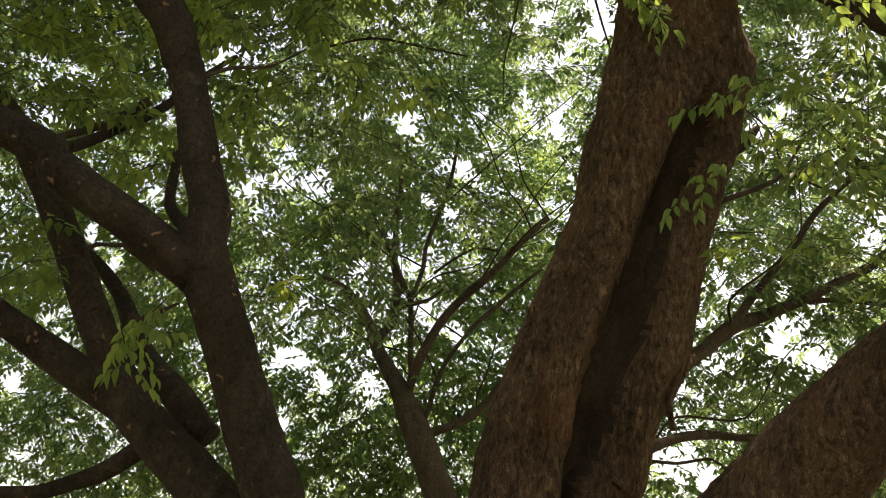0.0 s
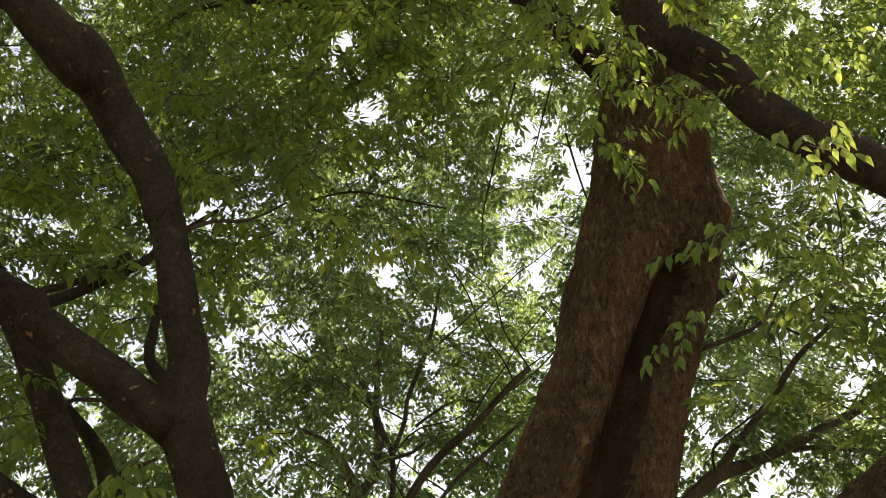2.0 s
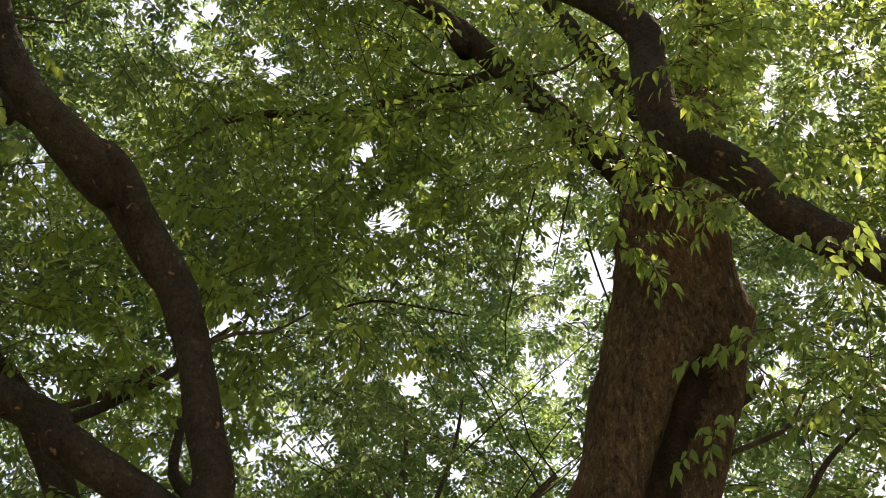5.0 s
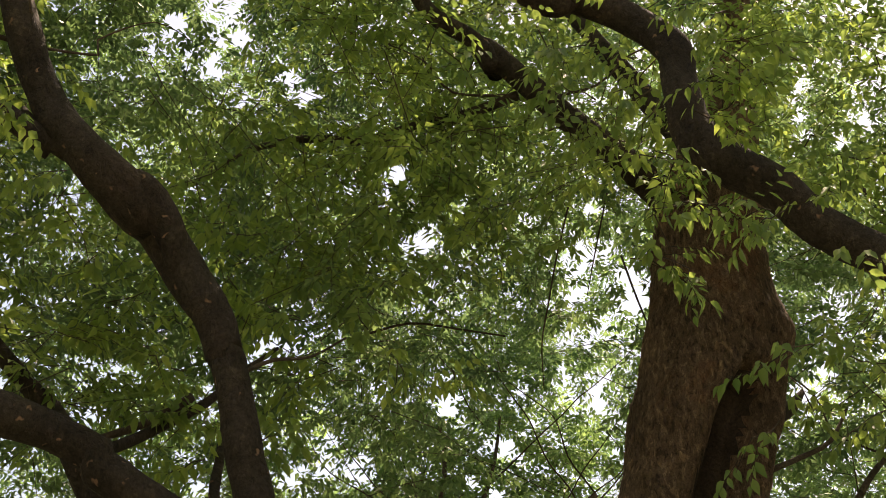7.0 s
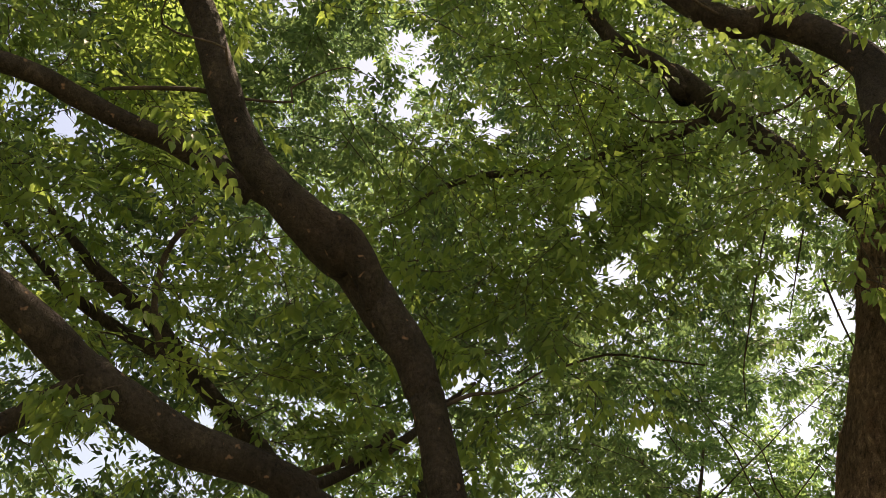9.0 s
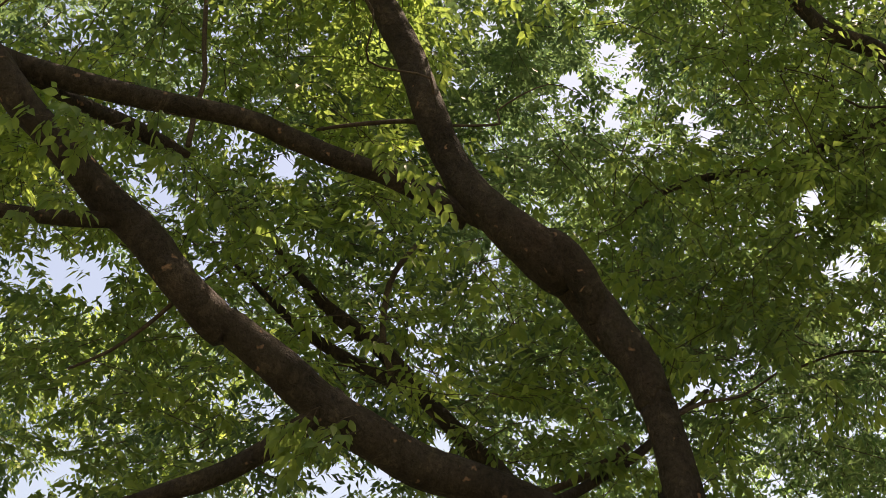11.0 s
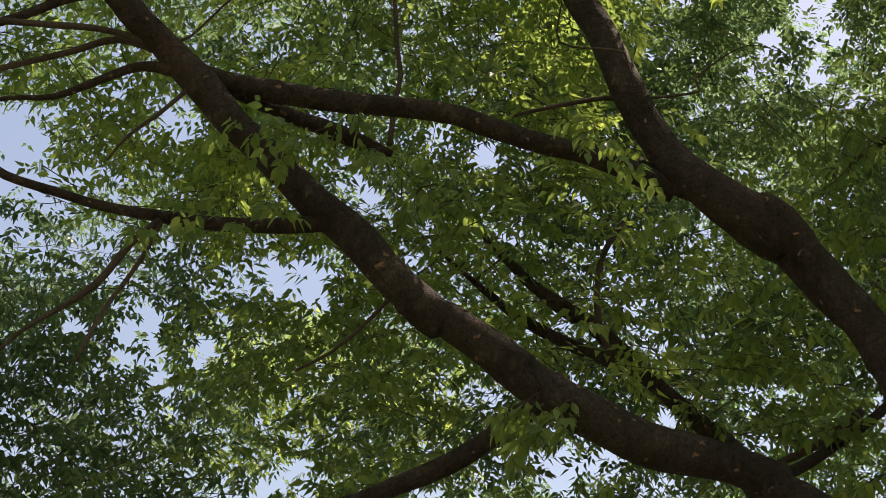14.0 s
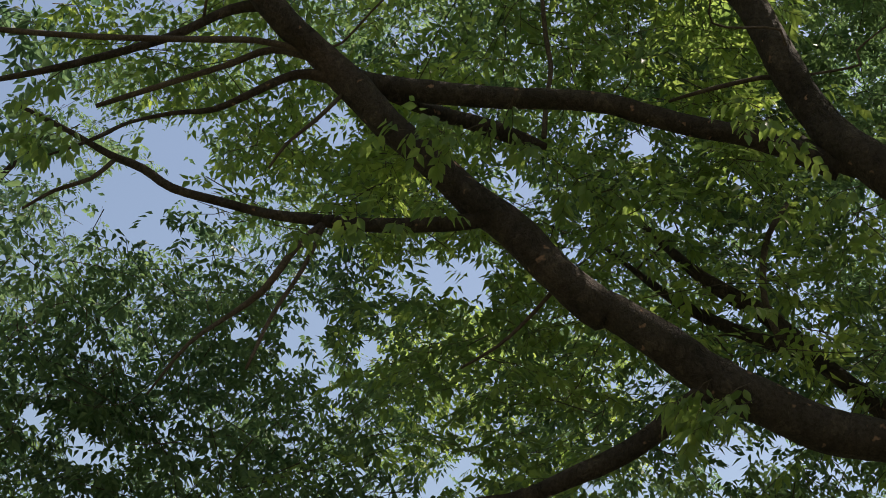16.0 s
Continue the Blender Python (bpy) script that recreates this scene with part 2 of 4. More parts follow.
def trunk_shape(z, a, centre, way):
    f = 1.0 + 0.05 * math.sin(3 * a + 1.3 * z) + 0.03 * math.sin(5 * a - 2.1 * z)
    if 2.42 < z < 4.19:
        lo, hi = math.asin(np.interp(z, CLEFT_Z, CLEFT_FROM)), math.asin(np.interp(z, CLEFT_Z, CLEFT_TO))
        ends = min(1.0, (z - 2.42) / 0.12, (4.19 - z) / 0.07)
        jag = 0.05 * noise.noise(Vector((z * 5, 2 * a, 3)))
        into = min((a - lo + jag) / 0.09, (hi - a + jag) / 0.24)
        k = max(0.0, min(1.0, into))
        f -= 0.58 * ends * k * k * (3 - 2 * k)
        rim = math.exp(-((a - lo + 0.10) / 0.09) ** 2) + 1.2 * math.exp(-((a - hi - 0.12) / 0.12) ** 2)
        f += 0.05 * ends * rim
    f += 0.25 * math.exp(-(((z - 4.40) / 0.15) ** 2 + ((a - 1.35) / 0.55) ** 2))
    f += 0.06 * math.exp(-(((z - 4.45) / 0.10) ** 2 + ((a - 0.25) / 0.35) ** 2)) * (1 + 2 * noise.noise(Vector((z * 22, a * 7, 0))))
    f += 0.08 * math.exp(-(((z - 2.85) / 0.2) ** 2 + ((a + 0.4) / 0.5) ** 2))
    return f


trunk_line = [(0.05, 5.02, -0.05, 0.62), (0.12, 5.0, 0.25, 0.50), (0.18, 5.0, 0.7, 0.42), (0.24, 4.995, 1.3, 0.37), (0.30, 4.99, 1.9, 0.34)] + [
    (0.394, 4.984, 2.596, 0.303),
    (0.452, 4.979, 2.772, 0.316),
    (0.527, 4.972, 2.993, 0.309),
    (0.631, 4.960, 3.219, 0.321),
    (0.716, 4.948, 3.452, 0.302),
    (0.799, 4.936, 3.691, 0.288),
    (0.874, 4.923, 3.938, 0.298),
    (0.940, 4.911, 4.140, 0.294),
    (0.977, 4.904, 4.377, 0.276),
    (1.003, 4.898, 4.566, 0.252),
    (1.027, 4.893, 4.827, 0.241),
    (1.073, 4.883, 5.065, 0.224),
    (1.129, 4.871, 5.311, 0.194),
    (1.215, 4.850, 5.595, 0.136),
    (1.285, 4.832, 5.895, 0.087),
    (1.349, 4.815, 6.250, 0.065),
    (1.415, 4.795, 6.665, 0.049),
    (1.491, 4.773, 7.193, 0.037),
]
LIMB_POINTS["old"] += [tuple(p) for p in spline(trunk_line, 0.2)]
trunk = part("trunk", tube(trunk_line, 0.02, 168, 0.035, trunk_shape, 9.0), BARK_OLD, old_tree, "leaning trunk with a dark open hollow between healed lips")
BEARERS["old"].append((trunk, spline(trunk_line, 0.1)))
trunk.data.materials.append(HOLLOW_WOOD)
axis = np.array(spline(trunk_line, 0.05))
for f in trunk.data.polygons:   # a darker brown on the faces inside the hollow
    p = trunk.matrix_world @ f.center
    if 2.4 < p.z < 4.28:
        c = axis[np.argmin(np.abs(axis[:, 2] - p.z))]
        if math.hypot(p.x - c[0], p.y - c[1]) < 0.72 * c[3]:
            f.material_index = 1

# Loose plates of bark that stand off the trunk.
flake_meshes = []
for k in range(5):
    bm = bmesh.new()
    corners = [(math.cos(a) * (0.8 + 0.35 * random.random()), math.sin(a) * (0.9 + 0.5 * random.random())) for a in (j * math.tau / 7 for j in range(7))]
    top = [bm.verts.new((x, y, 0.22 + 0.16 * y + 0.1 * x * x)) for x, y in corners]
    low = [bm.verts.new((x * 0.93, y * 0.93, -0.1)) for x, y in corners]
    bm.faces.new(top)
    for j in range(7):
        bm.faces.new((low[j], low[(j + 1) % 7], top[(j + 1) % 7], top[j]))
    me = bpy.data.meshes.new("bark_flake")
    bm.to_mesh(me)
    bm.free()
    me.materials.append(BARK_FLAKE)
    flake_meshes.append(me)
pick = random.Random(4)
faces = [f for f in trunk.data.polygons if f.material_index == 0 and f.normal.y < 0.1 and 2.3 < (trunk.matrix_world @ f.center).z < 5.2]
for f in pick.sample(faces, 295):
    ob = new("bark_flake", pick.choice(flake_meshes))
    ob.parent = trunk
    turn = f.normal.to_track_quat("Z", "Y").to_matrix().to_4x4() @ pose(0, 0, 0, 0, 0, pick.uniform(-35, 35))
    s = pick.uniform(0.007, 0.016)
    ob.matrix_basis = Matrix.Translation(f.center) @ turn @ Matrix.Diagonal((s * pick.uniform(0.45, 0.85), s * pick.uniform(1.0, 2.0), 0.012, 1))

# Stems of the other trees run down to the ground in one root flare each.
part("root_flare", tube([(-0.48, 4.47, -0.05, 0.50), (-0.48, 4.47, 0.3, 0.38), (-0.48, 4.46, 0.9, 0.30), (-0.49, 4.45, 1.5, 0.26), (-0.50, 4.45, 1.95, 0.17)], 0.05, 48, 0.1), BARK_STEM, stem_tree)
part("trunk", tube([(0.40, 9.0, -0.05, 0.28), (0.37, 9.0, 0.4, 0.19), (0.31, 9.0, 1.4, 0.15), (0.25, 9.0, 2.45, 0.13)], 0.06, 24, 0.08), BARK_YOUNG, slender_tree)

limb("old", old_tree, "limb", BARK_OLD, [(0.452, 4.929, 1.888, 0.23), (0.729, 4.694, 2.114, 0.218), (0.992, 4.44, 2.347, 0.202), (1.269, 4.213, 2.621, 0.188), (1.532, 4.018, 2.847, 0.17), (1.851, 3.77, 3.142, 0.148), (2.056, 3.547, 3.494, 0.128), (2.172, 3.478, 3.909, 0.105), (2.212, 3.452, 4.359, 0.081)])
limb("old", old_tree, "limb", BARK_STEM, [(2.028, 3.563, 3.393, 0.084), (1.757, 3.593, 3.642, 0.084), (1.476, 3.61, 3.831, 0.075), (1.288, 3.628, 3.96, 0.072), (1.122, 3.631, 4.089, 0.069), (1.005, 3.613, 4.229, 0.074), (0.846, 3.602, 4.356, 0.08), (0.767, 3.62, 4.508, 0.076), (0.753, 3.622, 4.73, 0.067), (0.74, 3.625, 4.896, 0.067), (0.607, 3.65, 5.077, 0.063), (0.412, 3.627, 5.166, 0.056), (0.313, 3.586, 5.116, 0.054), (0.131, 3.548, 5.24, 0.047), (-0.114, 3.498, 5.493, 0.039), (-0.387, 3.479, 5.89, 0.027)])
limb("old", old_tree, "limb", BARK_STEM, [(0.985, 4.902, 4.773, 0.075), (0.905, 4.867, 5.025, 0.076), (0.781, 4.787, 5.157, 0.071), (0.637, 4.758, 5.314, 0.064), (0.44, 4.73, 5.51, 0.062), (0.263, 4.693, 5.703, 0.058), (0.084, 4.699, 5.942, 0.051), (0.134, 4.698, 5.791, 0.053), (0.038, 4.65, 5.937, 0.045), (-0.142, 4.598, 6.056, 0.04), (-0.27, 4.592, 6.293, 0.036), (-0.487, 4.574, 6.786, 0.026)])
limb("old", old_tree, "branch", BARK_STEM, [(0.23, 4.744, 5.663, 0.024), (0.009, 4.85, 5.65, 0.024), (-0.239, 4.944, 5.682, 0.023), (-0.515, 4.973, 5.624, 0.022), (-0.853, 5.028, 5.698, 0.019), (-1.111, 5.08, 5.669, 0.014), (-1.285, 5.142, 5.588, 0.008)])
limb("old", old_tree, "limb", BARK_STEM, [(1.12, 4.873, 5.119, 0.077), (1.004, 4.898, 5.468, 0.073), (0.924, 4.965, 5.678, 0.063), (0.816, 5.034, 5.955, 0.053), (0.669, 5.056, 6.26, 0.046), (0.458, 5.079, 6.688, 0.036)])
limb("old", old_tree, "limb", BARK_YOUNG, [(0.82, 5.084, 3.048, 0.03), (0.949, 5.214, 3.157, 0.031), (1.095, 5.39, 3.297, 0.032), (1.275, 5.556, 3.472, 0.034), (1.458, 5.717, 3.581, 0.03), (1.687, 5.862, 3.704, 0.026), (1.955, 5.989, 3.872, 0.025), (2.201, 6.116, 4.04, 0.023), (2.667, 6.255, 4.347, 0.018)])
limb("old", old_tree, "branch", BARK_YOUNG, [(1.275, 5.556, 3.472, 0.021), (1.432, 5.62, 3.677, 0.019), (1.607, 5.677, 3.893, 0.017), (1.774, 5.732, 4.102, 0.015), (1.969, 5.773, 4.298, 0.011)])
limb("old", old_tree, "branch", BARK_TWIG, [(1.687, 5.862, 3.704, 0.013), (1.943, 5.993, 3.757, 0.012), (2.17, 6.127, 3.762, 0.011), (2.379, 6.157, 3.757, 0.008)])
limb("old", old_tree, "branch", BARK_YOUNG, [(0.761, 5.245, 2.801, 0.023), (0.861, 5.432, 2.891, 0.022), (1.014, 5.609, 2.985, 0.022), (1.196, 5.777, 3.032, 0.02), (1.385, 5.838, 3.032, 0.018), (1.681, 5.968, 3.112, 0.013)])
limb("old", old_tree, "branch", BARK_TWIG, [(0.738, 5.248, 2.785, 0.008), (0.99, 5.512, 2.855, 0.007), (1.173, 5.68, 2.9, 0.006), (1.252, 5.766, 2.872, 0.005)])
limb("old", old_tree, "branch", BARK_STEM, [(1.132, 5.024, 4.013, 0.04), (1.227, 5.053, 4.08, 0.038), (1.301, 5.086, 4.163, 0.033), (1.363, 5.122, 4.236, 0.012)])
limb("old", old_tree, "branch", BARK_TWIG, [(1.149, 5.072, 3.857, 0.014), (1.312, 5.135, 3.946, 0.012), (1.446, 5.203, 4.058, 0.01), (1.591, 5.265, 4.24, 0.006)])
limb("old", old_tree, "bark_strip", BARK_OLD, [(0.991, 5.003, 3.159, 0.018), (0.908, 4.917, 3.041, 0.016), (0.864, 4.874, 2.933, 0.014), (0.866, 4.874, 2.83, 0.011)])
limb("old", old_tree, "bark_strip", BARK_OLD, [(0.94, 4.911, 3.134, 0.011), (0.868, 4.843, 3.001, 0.011), (0.838, 4.828, 2.877, 0.008)])
limb("old", old_tree, "branch", BARK_TWIG, [(0.52, 5.576, 5.722, 0.006), (0.383, 5.587, 5.277, 0.005), (0.308, 5.592, 4.823, 0.004), (0.285, 5.593, 4.577, 0.002)])
limb("old", old_tree, "branch", BARK_TWIG, [(0.722, 5.553, 5.268, 0.006), (0.775, 5.546, 4.993, 0.005), (0.83, 5.538, 4.762, 0.004)])
limb("old", old_tree, "branch", BARK_TWIG, [(0.677, 5.458, 5.588, 0.006), (0.578, 5.47, 5.288, 0.004), (0.524, 5.475, 4.996, 0.002)])
limb("old", old_tree, "branch", BARK_TWIG, [(-0.571, 5.571, 4.895, 0.006), (-0.35, 5.589, 4.947, 0.006), (-0.129, 5.599, 4.923, 0.005), (0.118, 5.599, 4.864, 0.004)])
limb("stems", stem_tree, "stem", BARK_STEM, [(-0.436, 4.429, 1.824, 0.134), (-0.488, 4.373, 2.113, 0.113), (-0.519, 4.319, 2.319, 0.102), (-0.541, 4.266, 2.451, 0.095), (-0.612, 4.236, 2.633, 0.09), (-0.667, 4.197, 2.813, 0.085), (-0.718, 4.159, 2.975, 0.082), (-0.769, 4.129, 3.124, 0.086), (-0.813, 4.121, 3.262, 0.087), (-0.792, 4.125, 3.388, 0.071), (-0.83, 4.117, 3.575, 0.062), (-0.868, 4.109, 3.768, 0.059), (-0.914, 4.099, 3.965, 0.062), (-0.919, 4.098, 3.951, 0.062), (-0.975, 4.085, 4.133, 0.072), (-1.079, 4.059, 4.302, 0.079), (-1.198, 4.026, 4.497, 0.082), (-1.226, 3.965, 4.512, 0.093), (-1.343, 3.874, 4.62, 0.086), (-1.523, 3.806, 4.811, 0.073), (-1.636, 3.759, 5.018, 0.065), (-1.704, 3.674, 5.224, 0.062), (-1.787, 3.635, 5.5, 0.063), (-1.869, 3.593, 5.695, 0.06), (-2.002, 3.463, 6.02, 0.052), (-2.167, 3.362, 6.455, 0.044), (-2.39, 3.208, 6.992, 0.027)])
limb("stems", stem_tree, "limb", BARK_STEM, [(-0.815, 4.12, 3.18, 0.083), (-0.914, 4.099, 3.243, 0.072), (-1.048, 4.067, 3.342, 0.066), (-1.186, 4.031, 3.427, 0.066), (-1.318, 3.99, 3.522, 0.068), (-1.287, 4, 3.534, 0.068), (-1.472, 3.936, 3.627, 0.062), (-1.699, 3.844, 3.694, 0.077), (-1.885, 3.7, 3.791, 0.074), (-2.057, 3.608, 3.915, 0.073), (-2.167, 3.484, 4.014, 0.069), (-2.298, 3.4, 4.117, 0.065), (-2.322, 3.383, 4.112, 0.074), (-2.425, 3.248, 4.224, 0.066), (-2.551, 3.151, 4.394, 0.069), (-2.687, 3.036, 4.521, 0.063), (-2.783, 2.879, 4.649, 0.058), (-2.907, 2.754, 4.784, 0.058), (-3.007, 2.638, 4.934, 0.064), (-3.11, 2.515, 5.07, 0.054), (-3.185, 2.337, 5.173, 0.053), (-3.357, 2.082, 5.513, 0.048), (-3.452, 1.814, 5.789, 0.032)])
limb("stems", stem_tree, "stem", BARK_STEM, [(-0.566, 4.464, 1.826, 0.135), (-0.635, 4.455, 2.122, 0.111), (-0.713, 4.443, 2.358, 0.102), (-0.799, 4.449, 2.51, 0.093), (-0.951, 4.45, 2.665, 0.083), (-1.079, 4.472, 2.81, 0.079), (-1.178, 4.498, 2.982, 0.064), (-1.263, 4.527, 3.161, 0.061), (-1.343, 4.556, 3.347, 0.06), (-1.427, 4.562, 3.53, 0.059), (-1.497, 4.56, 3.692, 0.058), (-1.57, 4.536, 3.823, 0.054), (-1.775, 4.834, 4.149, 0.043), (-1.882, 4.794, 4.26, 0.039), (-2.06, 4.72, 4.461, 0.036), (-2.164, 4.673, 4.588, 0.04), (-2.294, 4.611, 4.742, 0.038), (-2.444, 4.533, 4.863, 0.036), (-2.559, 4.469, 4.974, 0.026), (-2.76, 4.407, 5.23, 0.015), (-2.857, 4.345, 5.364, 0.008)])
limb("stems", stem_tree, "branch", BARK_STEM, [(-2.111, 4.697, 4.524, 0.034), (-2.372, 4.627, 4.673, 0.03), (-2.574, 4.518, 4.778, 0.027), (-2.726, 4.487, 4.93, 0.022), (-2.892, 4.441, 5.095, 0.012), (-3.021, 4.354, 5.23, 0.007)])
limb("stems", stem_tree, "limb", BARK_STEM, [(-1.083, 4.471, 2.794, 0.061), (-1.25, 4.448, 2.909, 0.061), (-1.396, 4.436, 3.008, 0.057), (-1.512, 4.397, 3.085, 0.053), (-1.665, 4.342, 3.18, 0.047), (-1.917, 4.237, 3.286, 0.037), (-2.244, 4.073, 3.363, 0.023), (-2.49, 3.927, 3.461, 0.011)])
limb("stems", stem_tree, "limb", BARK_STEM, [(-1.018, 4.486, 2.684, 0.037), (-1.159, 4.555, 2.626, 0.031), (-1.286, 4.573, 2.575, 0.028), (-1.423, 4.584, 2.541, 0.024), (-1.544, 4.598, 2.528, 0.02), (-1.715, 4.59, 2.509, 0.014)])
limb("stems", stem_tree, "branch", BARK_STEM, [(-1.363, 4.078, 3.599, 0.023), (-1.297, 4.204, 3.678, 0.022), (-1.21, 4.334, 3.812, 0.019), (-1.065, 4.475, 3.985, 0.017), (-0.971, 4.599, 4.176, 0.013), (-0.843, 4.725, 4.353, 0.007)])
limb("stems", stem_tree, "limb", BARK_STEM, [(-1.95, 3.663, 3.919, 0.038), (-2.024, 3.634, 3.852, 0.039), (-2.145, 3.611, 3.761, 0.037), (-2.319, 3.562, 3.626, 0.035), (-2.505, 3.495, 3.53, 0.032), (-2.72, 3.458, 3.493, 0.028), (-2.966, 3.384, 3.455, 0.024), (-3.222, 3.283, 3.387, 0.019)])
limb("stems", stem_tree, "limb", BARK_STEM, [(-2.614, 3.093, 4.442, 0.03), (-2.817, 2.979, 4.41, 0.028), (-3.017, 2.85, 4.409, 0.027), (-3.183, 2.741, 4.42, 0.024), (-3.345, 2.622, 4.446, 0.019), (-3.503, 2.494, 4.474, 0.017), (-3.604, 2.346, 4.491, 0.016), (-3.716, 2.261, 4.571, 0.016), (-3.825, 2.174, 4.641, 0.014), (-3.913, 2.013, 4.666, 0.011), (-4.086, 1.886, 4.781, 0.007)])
limb("stems", stem_tree, "branch", BARK_TWIG, [(-3.174, 2.75, 4.41, 0.015), (-3.224, 2.691, 4.284, 0.015), (-3.322, 2.65, 4.117, 0.013), (-3.423, 2.603, 4, 0.01), (-3.492, 2.51, 3.852, 0.007), (-3.632, 2.483, 3.67, 0.004)])
limb("stems", stem_tree, "branch", BARK_TWIG, [(-3.17, 2.755, 4.406, 0.012), (-3.212, 2.707, 4.187, 0.01), (-3.246, 2.666, 3.98, 0.009), (-3.283, 2.619, 3.747, 0.006)])
limb("stems", stem_tree, "branch", BARK_TWIG, [(-3.812, 2.197, 4.608, 0.01), (-3.85, 2.131, 4.484, 0.009), (-3.945, 2.058, 4.434, 0.008), (-4.028, 2.007, 4.335, 0.005)])
limb("stems", stem_tree, "limb", BARK_STEM, [(-1.573, 3.84, 4.753, 0.049), (-1.725, 3.72, 4.831, 0.04), (-1.841, 3.6, 4.858, 0.038), (-1.979, 3.48, 4.878, 0.04), (-2.145, 3.36, 4.933, 0.04), (-2.23, 3.24, 4.934, 0.039), (-2.417, 3.12, 4.955, 0.04), (-2.603, 3.0, 4.959, 0.042), (-2.792, 2.88, 4.984, 0.044), (-2.985, 2.76, 5.017, 0.049), (-2.999, 2.64, 4.957, 0.047)])
limb("stems", stem_tree, "branch", BARK_STEM, [(-2.939, 2.786, 4.97, 0.027), (-2.912, 3.026, 5.042, 0.028), (-2.839, 3.23, 5.077, 0.034), (-2.76, 3.40, 5.105, 0.030), (-2.71, 3.50, 5.10, 0.014)])
limb("stems", stem_tree, "branch", BARK_TWIG, [(-2.703, 3.472, 5.126, 0.012), (-2.705, 3.47, 5.523, 0.011), (-2.746, 3.438, 5.93, 0.01), (-2.776, 3.414, 6.372, 0.008)])
limb("stems", stem_tree, "branch", BARK_TWIG, [(-3.044, 2.596, 4.995, 0.018), (-3.135, 2.484, 5.058, 0.014), (-3.256, 2.323, 5.049, 0.013), (-3.47, 2.088, 4.985, 0.013), (-3.659, 1.849, 4.904, 0.012), (-3.874, 1.624, 4.872, 0.011), (-4.05, 1.444, 4.863, 0.006)])
limb("stems", stem_tree, "branch", BARK_STEM, [(-3.222, 2.336, 5.243, 0.025), (-3.373, 2.242, 5.199, 0.02), (-3.515, 2.111, 5.046, 0.017), (-3.651, 1.973, 4.926, 0.015), (-3.784, 1.823, 4.781, 0.013), (-3.968, 1.656, 4.674, 0.008)])
limb("stems", stem_tree, "branch", BARK_TWIG, [(-3.104, 2.523, 5.028, 0.013), (-3.295, 2.44, 5.112, 0.014), (-3.429, 2.337, 5.038, 0.013), (-3.596, 2.17, 4.88, 0.012), (-3.787, 2.038, 4.755, 0.009)])
limb("stems", stem_tree, "branch", BARK_STEM, [(-3.055, 2.582, 4.961, 0.026), (-3.19, 2.495, 4.974, 0.018), (-3.335, 2.385, 4.865, 0.015), (-3.483, 2.347, 4.841, 0.012), (-3.643, 2.284, 4.833, 0.009), (-3.723, 2.151, 4.723, 0.007), (-3.691, 2.05, 4.584, 0.008), (-3.726, 1.975, 4.499, 0.006), (-3.753, 1.9, 4.41, 0.004)])
limb("stems", stem_tree, "branch", BARK_TWIG, [(-3.033, 2.608, 4.883, 0.009), (-3.089, 2.541, 4.733, 0.009), (-3.181, 2.506, 4.625, 0.007), (-3.248, 2.502, 4.542, 0.005)])
limb("stems", stem_tree, "branch", BARK_TWIG, [(-2.443, 3.292, 4.213, 0.009), (-2.603, 3.296, 4.098, 0.008), (-2.708, 3.276, 3.997, 0.007), (-2.83, 3.238, 3.935, 0.005)])
limb("stems", stem_tree, "branch", BARK_TWIG, [(-2.092, 4.342, 4.416, 0.016), (-2.128, 4.303, 4.596, 0.014), (-2.124, 4.304, 4.851, 0.014), (-2.084, 4.324, 4.981, 0.013), (-2.048, 4.396, 5.118, 0.011)])
limb("stems", stem_tree, "branch", BARK_TWIG, [(-1.095, 4.365, 3.954, 0.018), (-1.246, 4.428, 3.893, 0.017), (-1.44, 4.474, 3.856, 0.015), (-1.657, 4.505, 3.826, 0.011)])
limb("stems", stem_tree, "branch", BARK_TWIG, [(-0.856, 4.112, 3.908, 0.009), (-0.768, 4.231, 3.999, 0.008), (-0.646, 4.352, 4.092, 0.006), (-0.531, 4.469, 4.236, 0.004)])
limb("stems", stem_tree, "branch", BARK_TWIG, [(-1.695, 3.733, 5.184, 0.013), (-1.82, 3.73, 5.23, 0.01), (-2.042, 3.67, 5.24, 0.009), (-2.222, 3.682, 5.262, 0.006)])
limb("stems", stem_tree, "branch", BARK_STEM, [(-1.106, 4.01, 4.278, 0.027), (-1.119, 3.965, 4.396, 0.053), (-1.174, 3.928, 4.507, 0.062), (-1.217, 3.905, 4.58, 0.058), (-1.27, 3.888, 4.627, 0.043), (-1.341, 3.874, 4.669, 0.017)])
limb("stems", stem_tree, "branch", BARK_STEM, [(-1.51, 3.833, 4.719, 0.033), (-1.607, 3.794, 4.778, 0.029), (-1.667, 3.801, 4.868, 0.024), (-1.713, 3.835, 4.959, 0.009)])
limb("stems", stem_tree, "limb", BARK_STEM, [(-0.823, 4.52, 2.715, 0.053), (-0.934, 4.561, 2.86, 0.054), (-1.02, 4.602, 2.959, 0.049), (-1.095, 4.644, 3.059, 0.041), (-1.153, 4.685, 3.17, 0.038), (-1.212, 4.726, 3.296, 0.032), (-1.281, 4.768, 3.398, 0.026), (-1.36, 4.809, 3.494, 0.02), (-1.436, 4.85, 3.59, 0.013)])
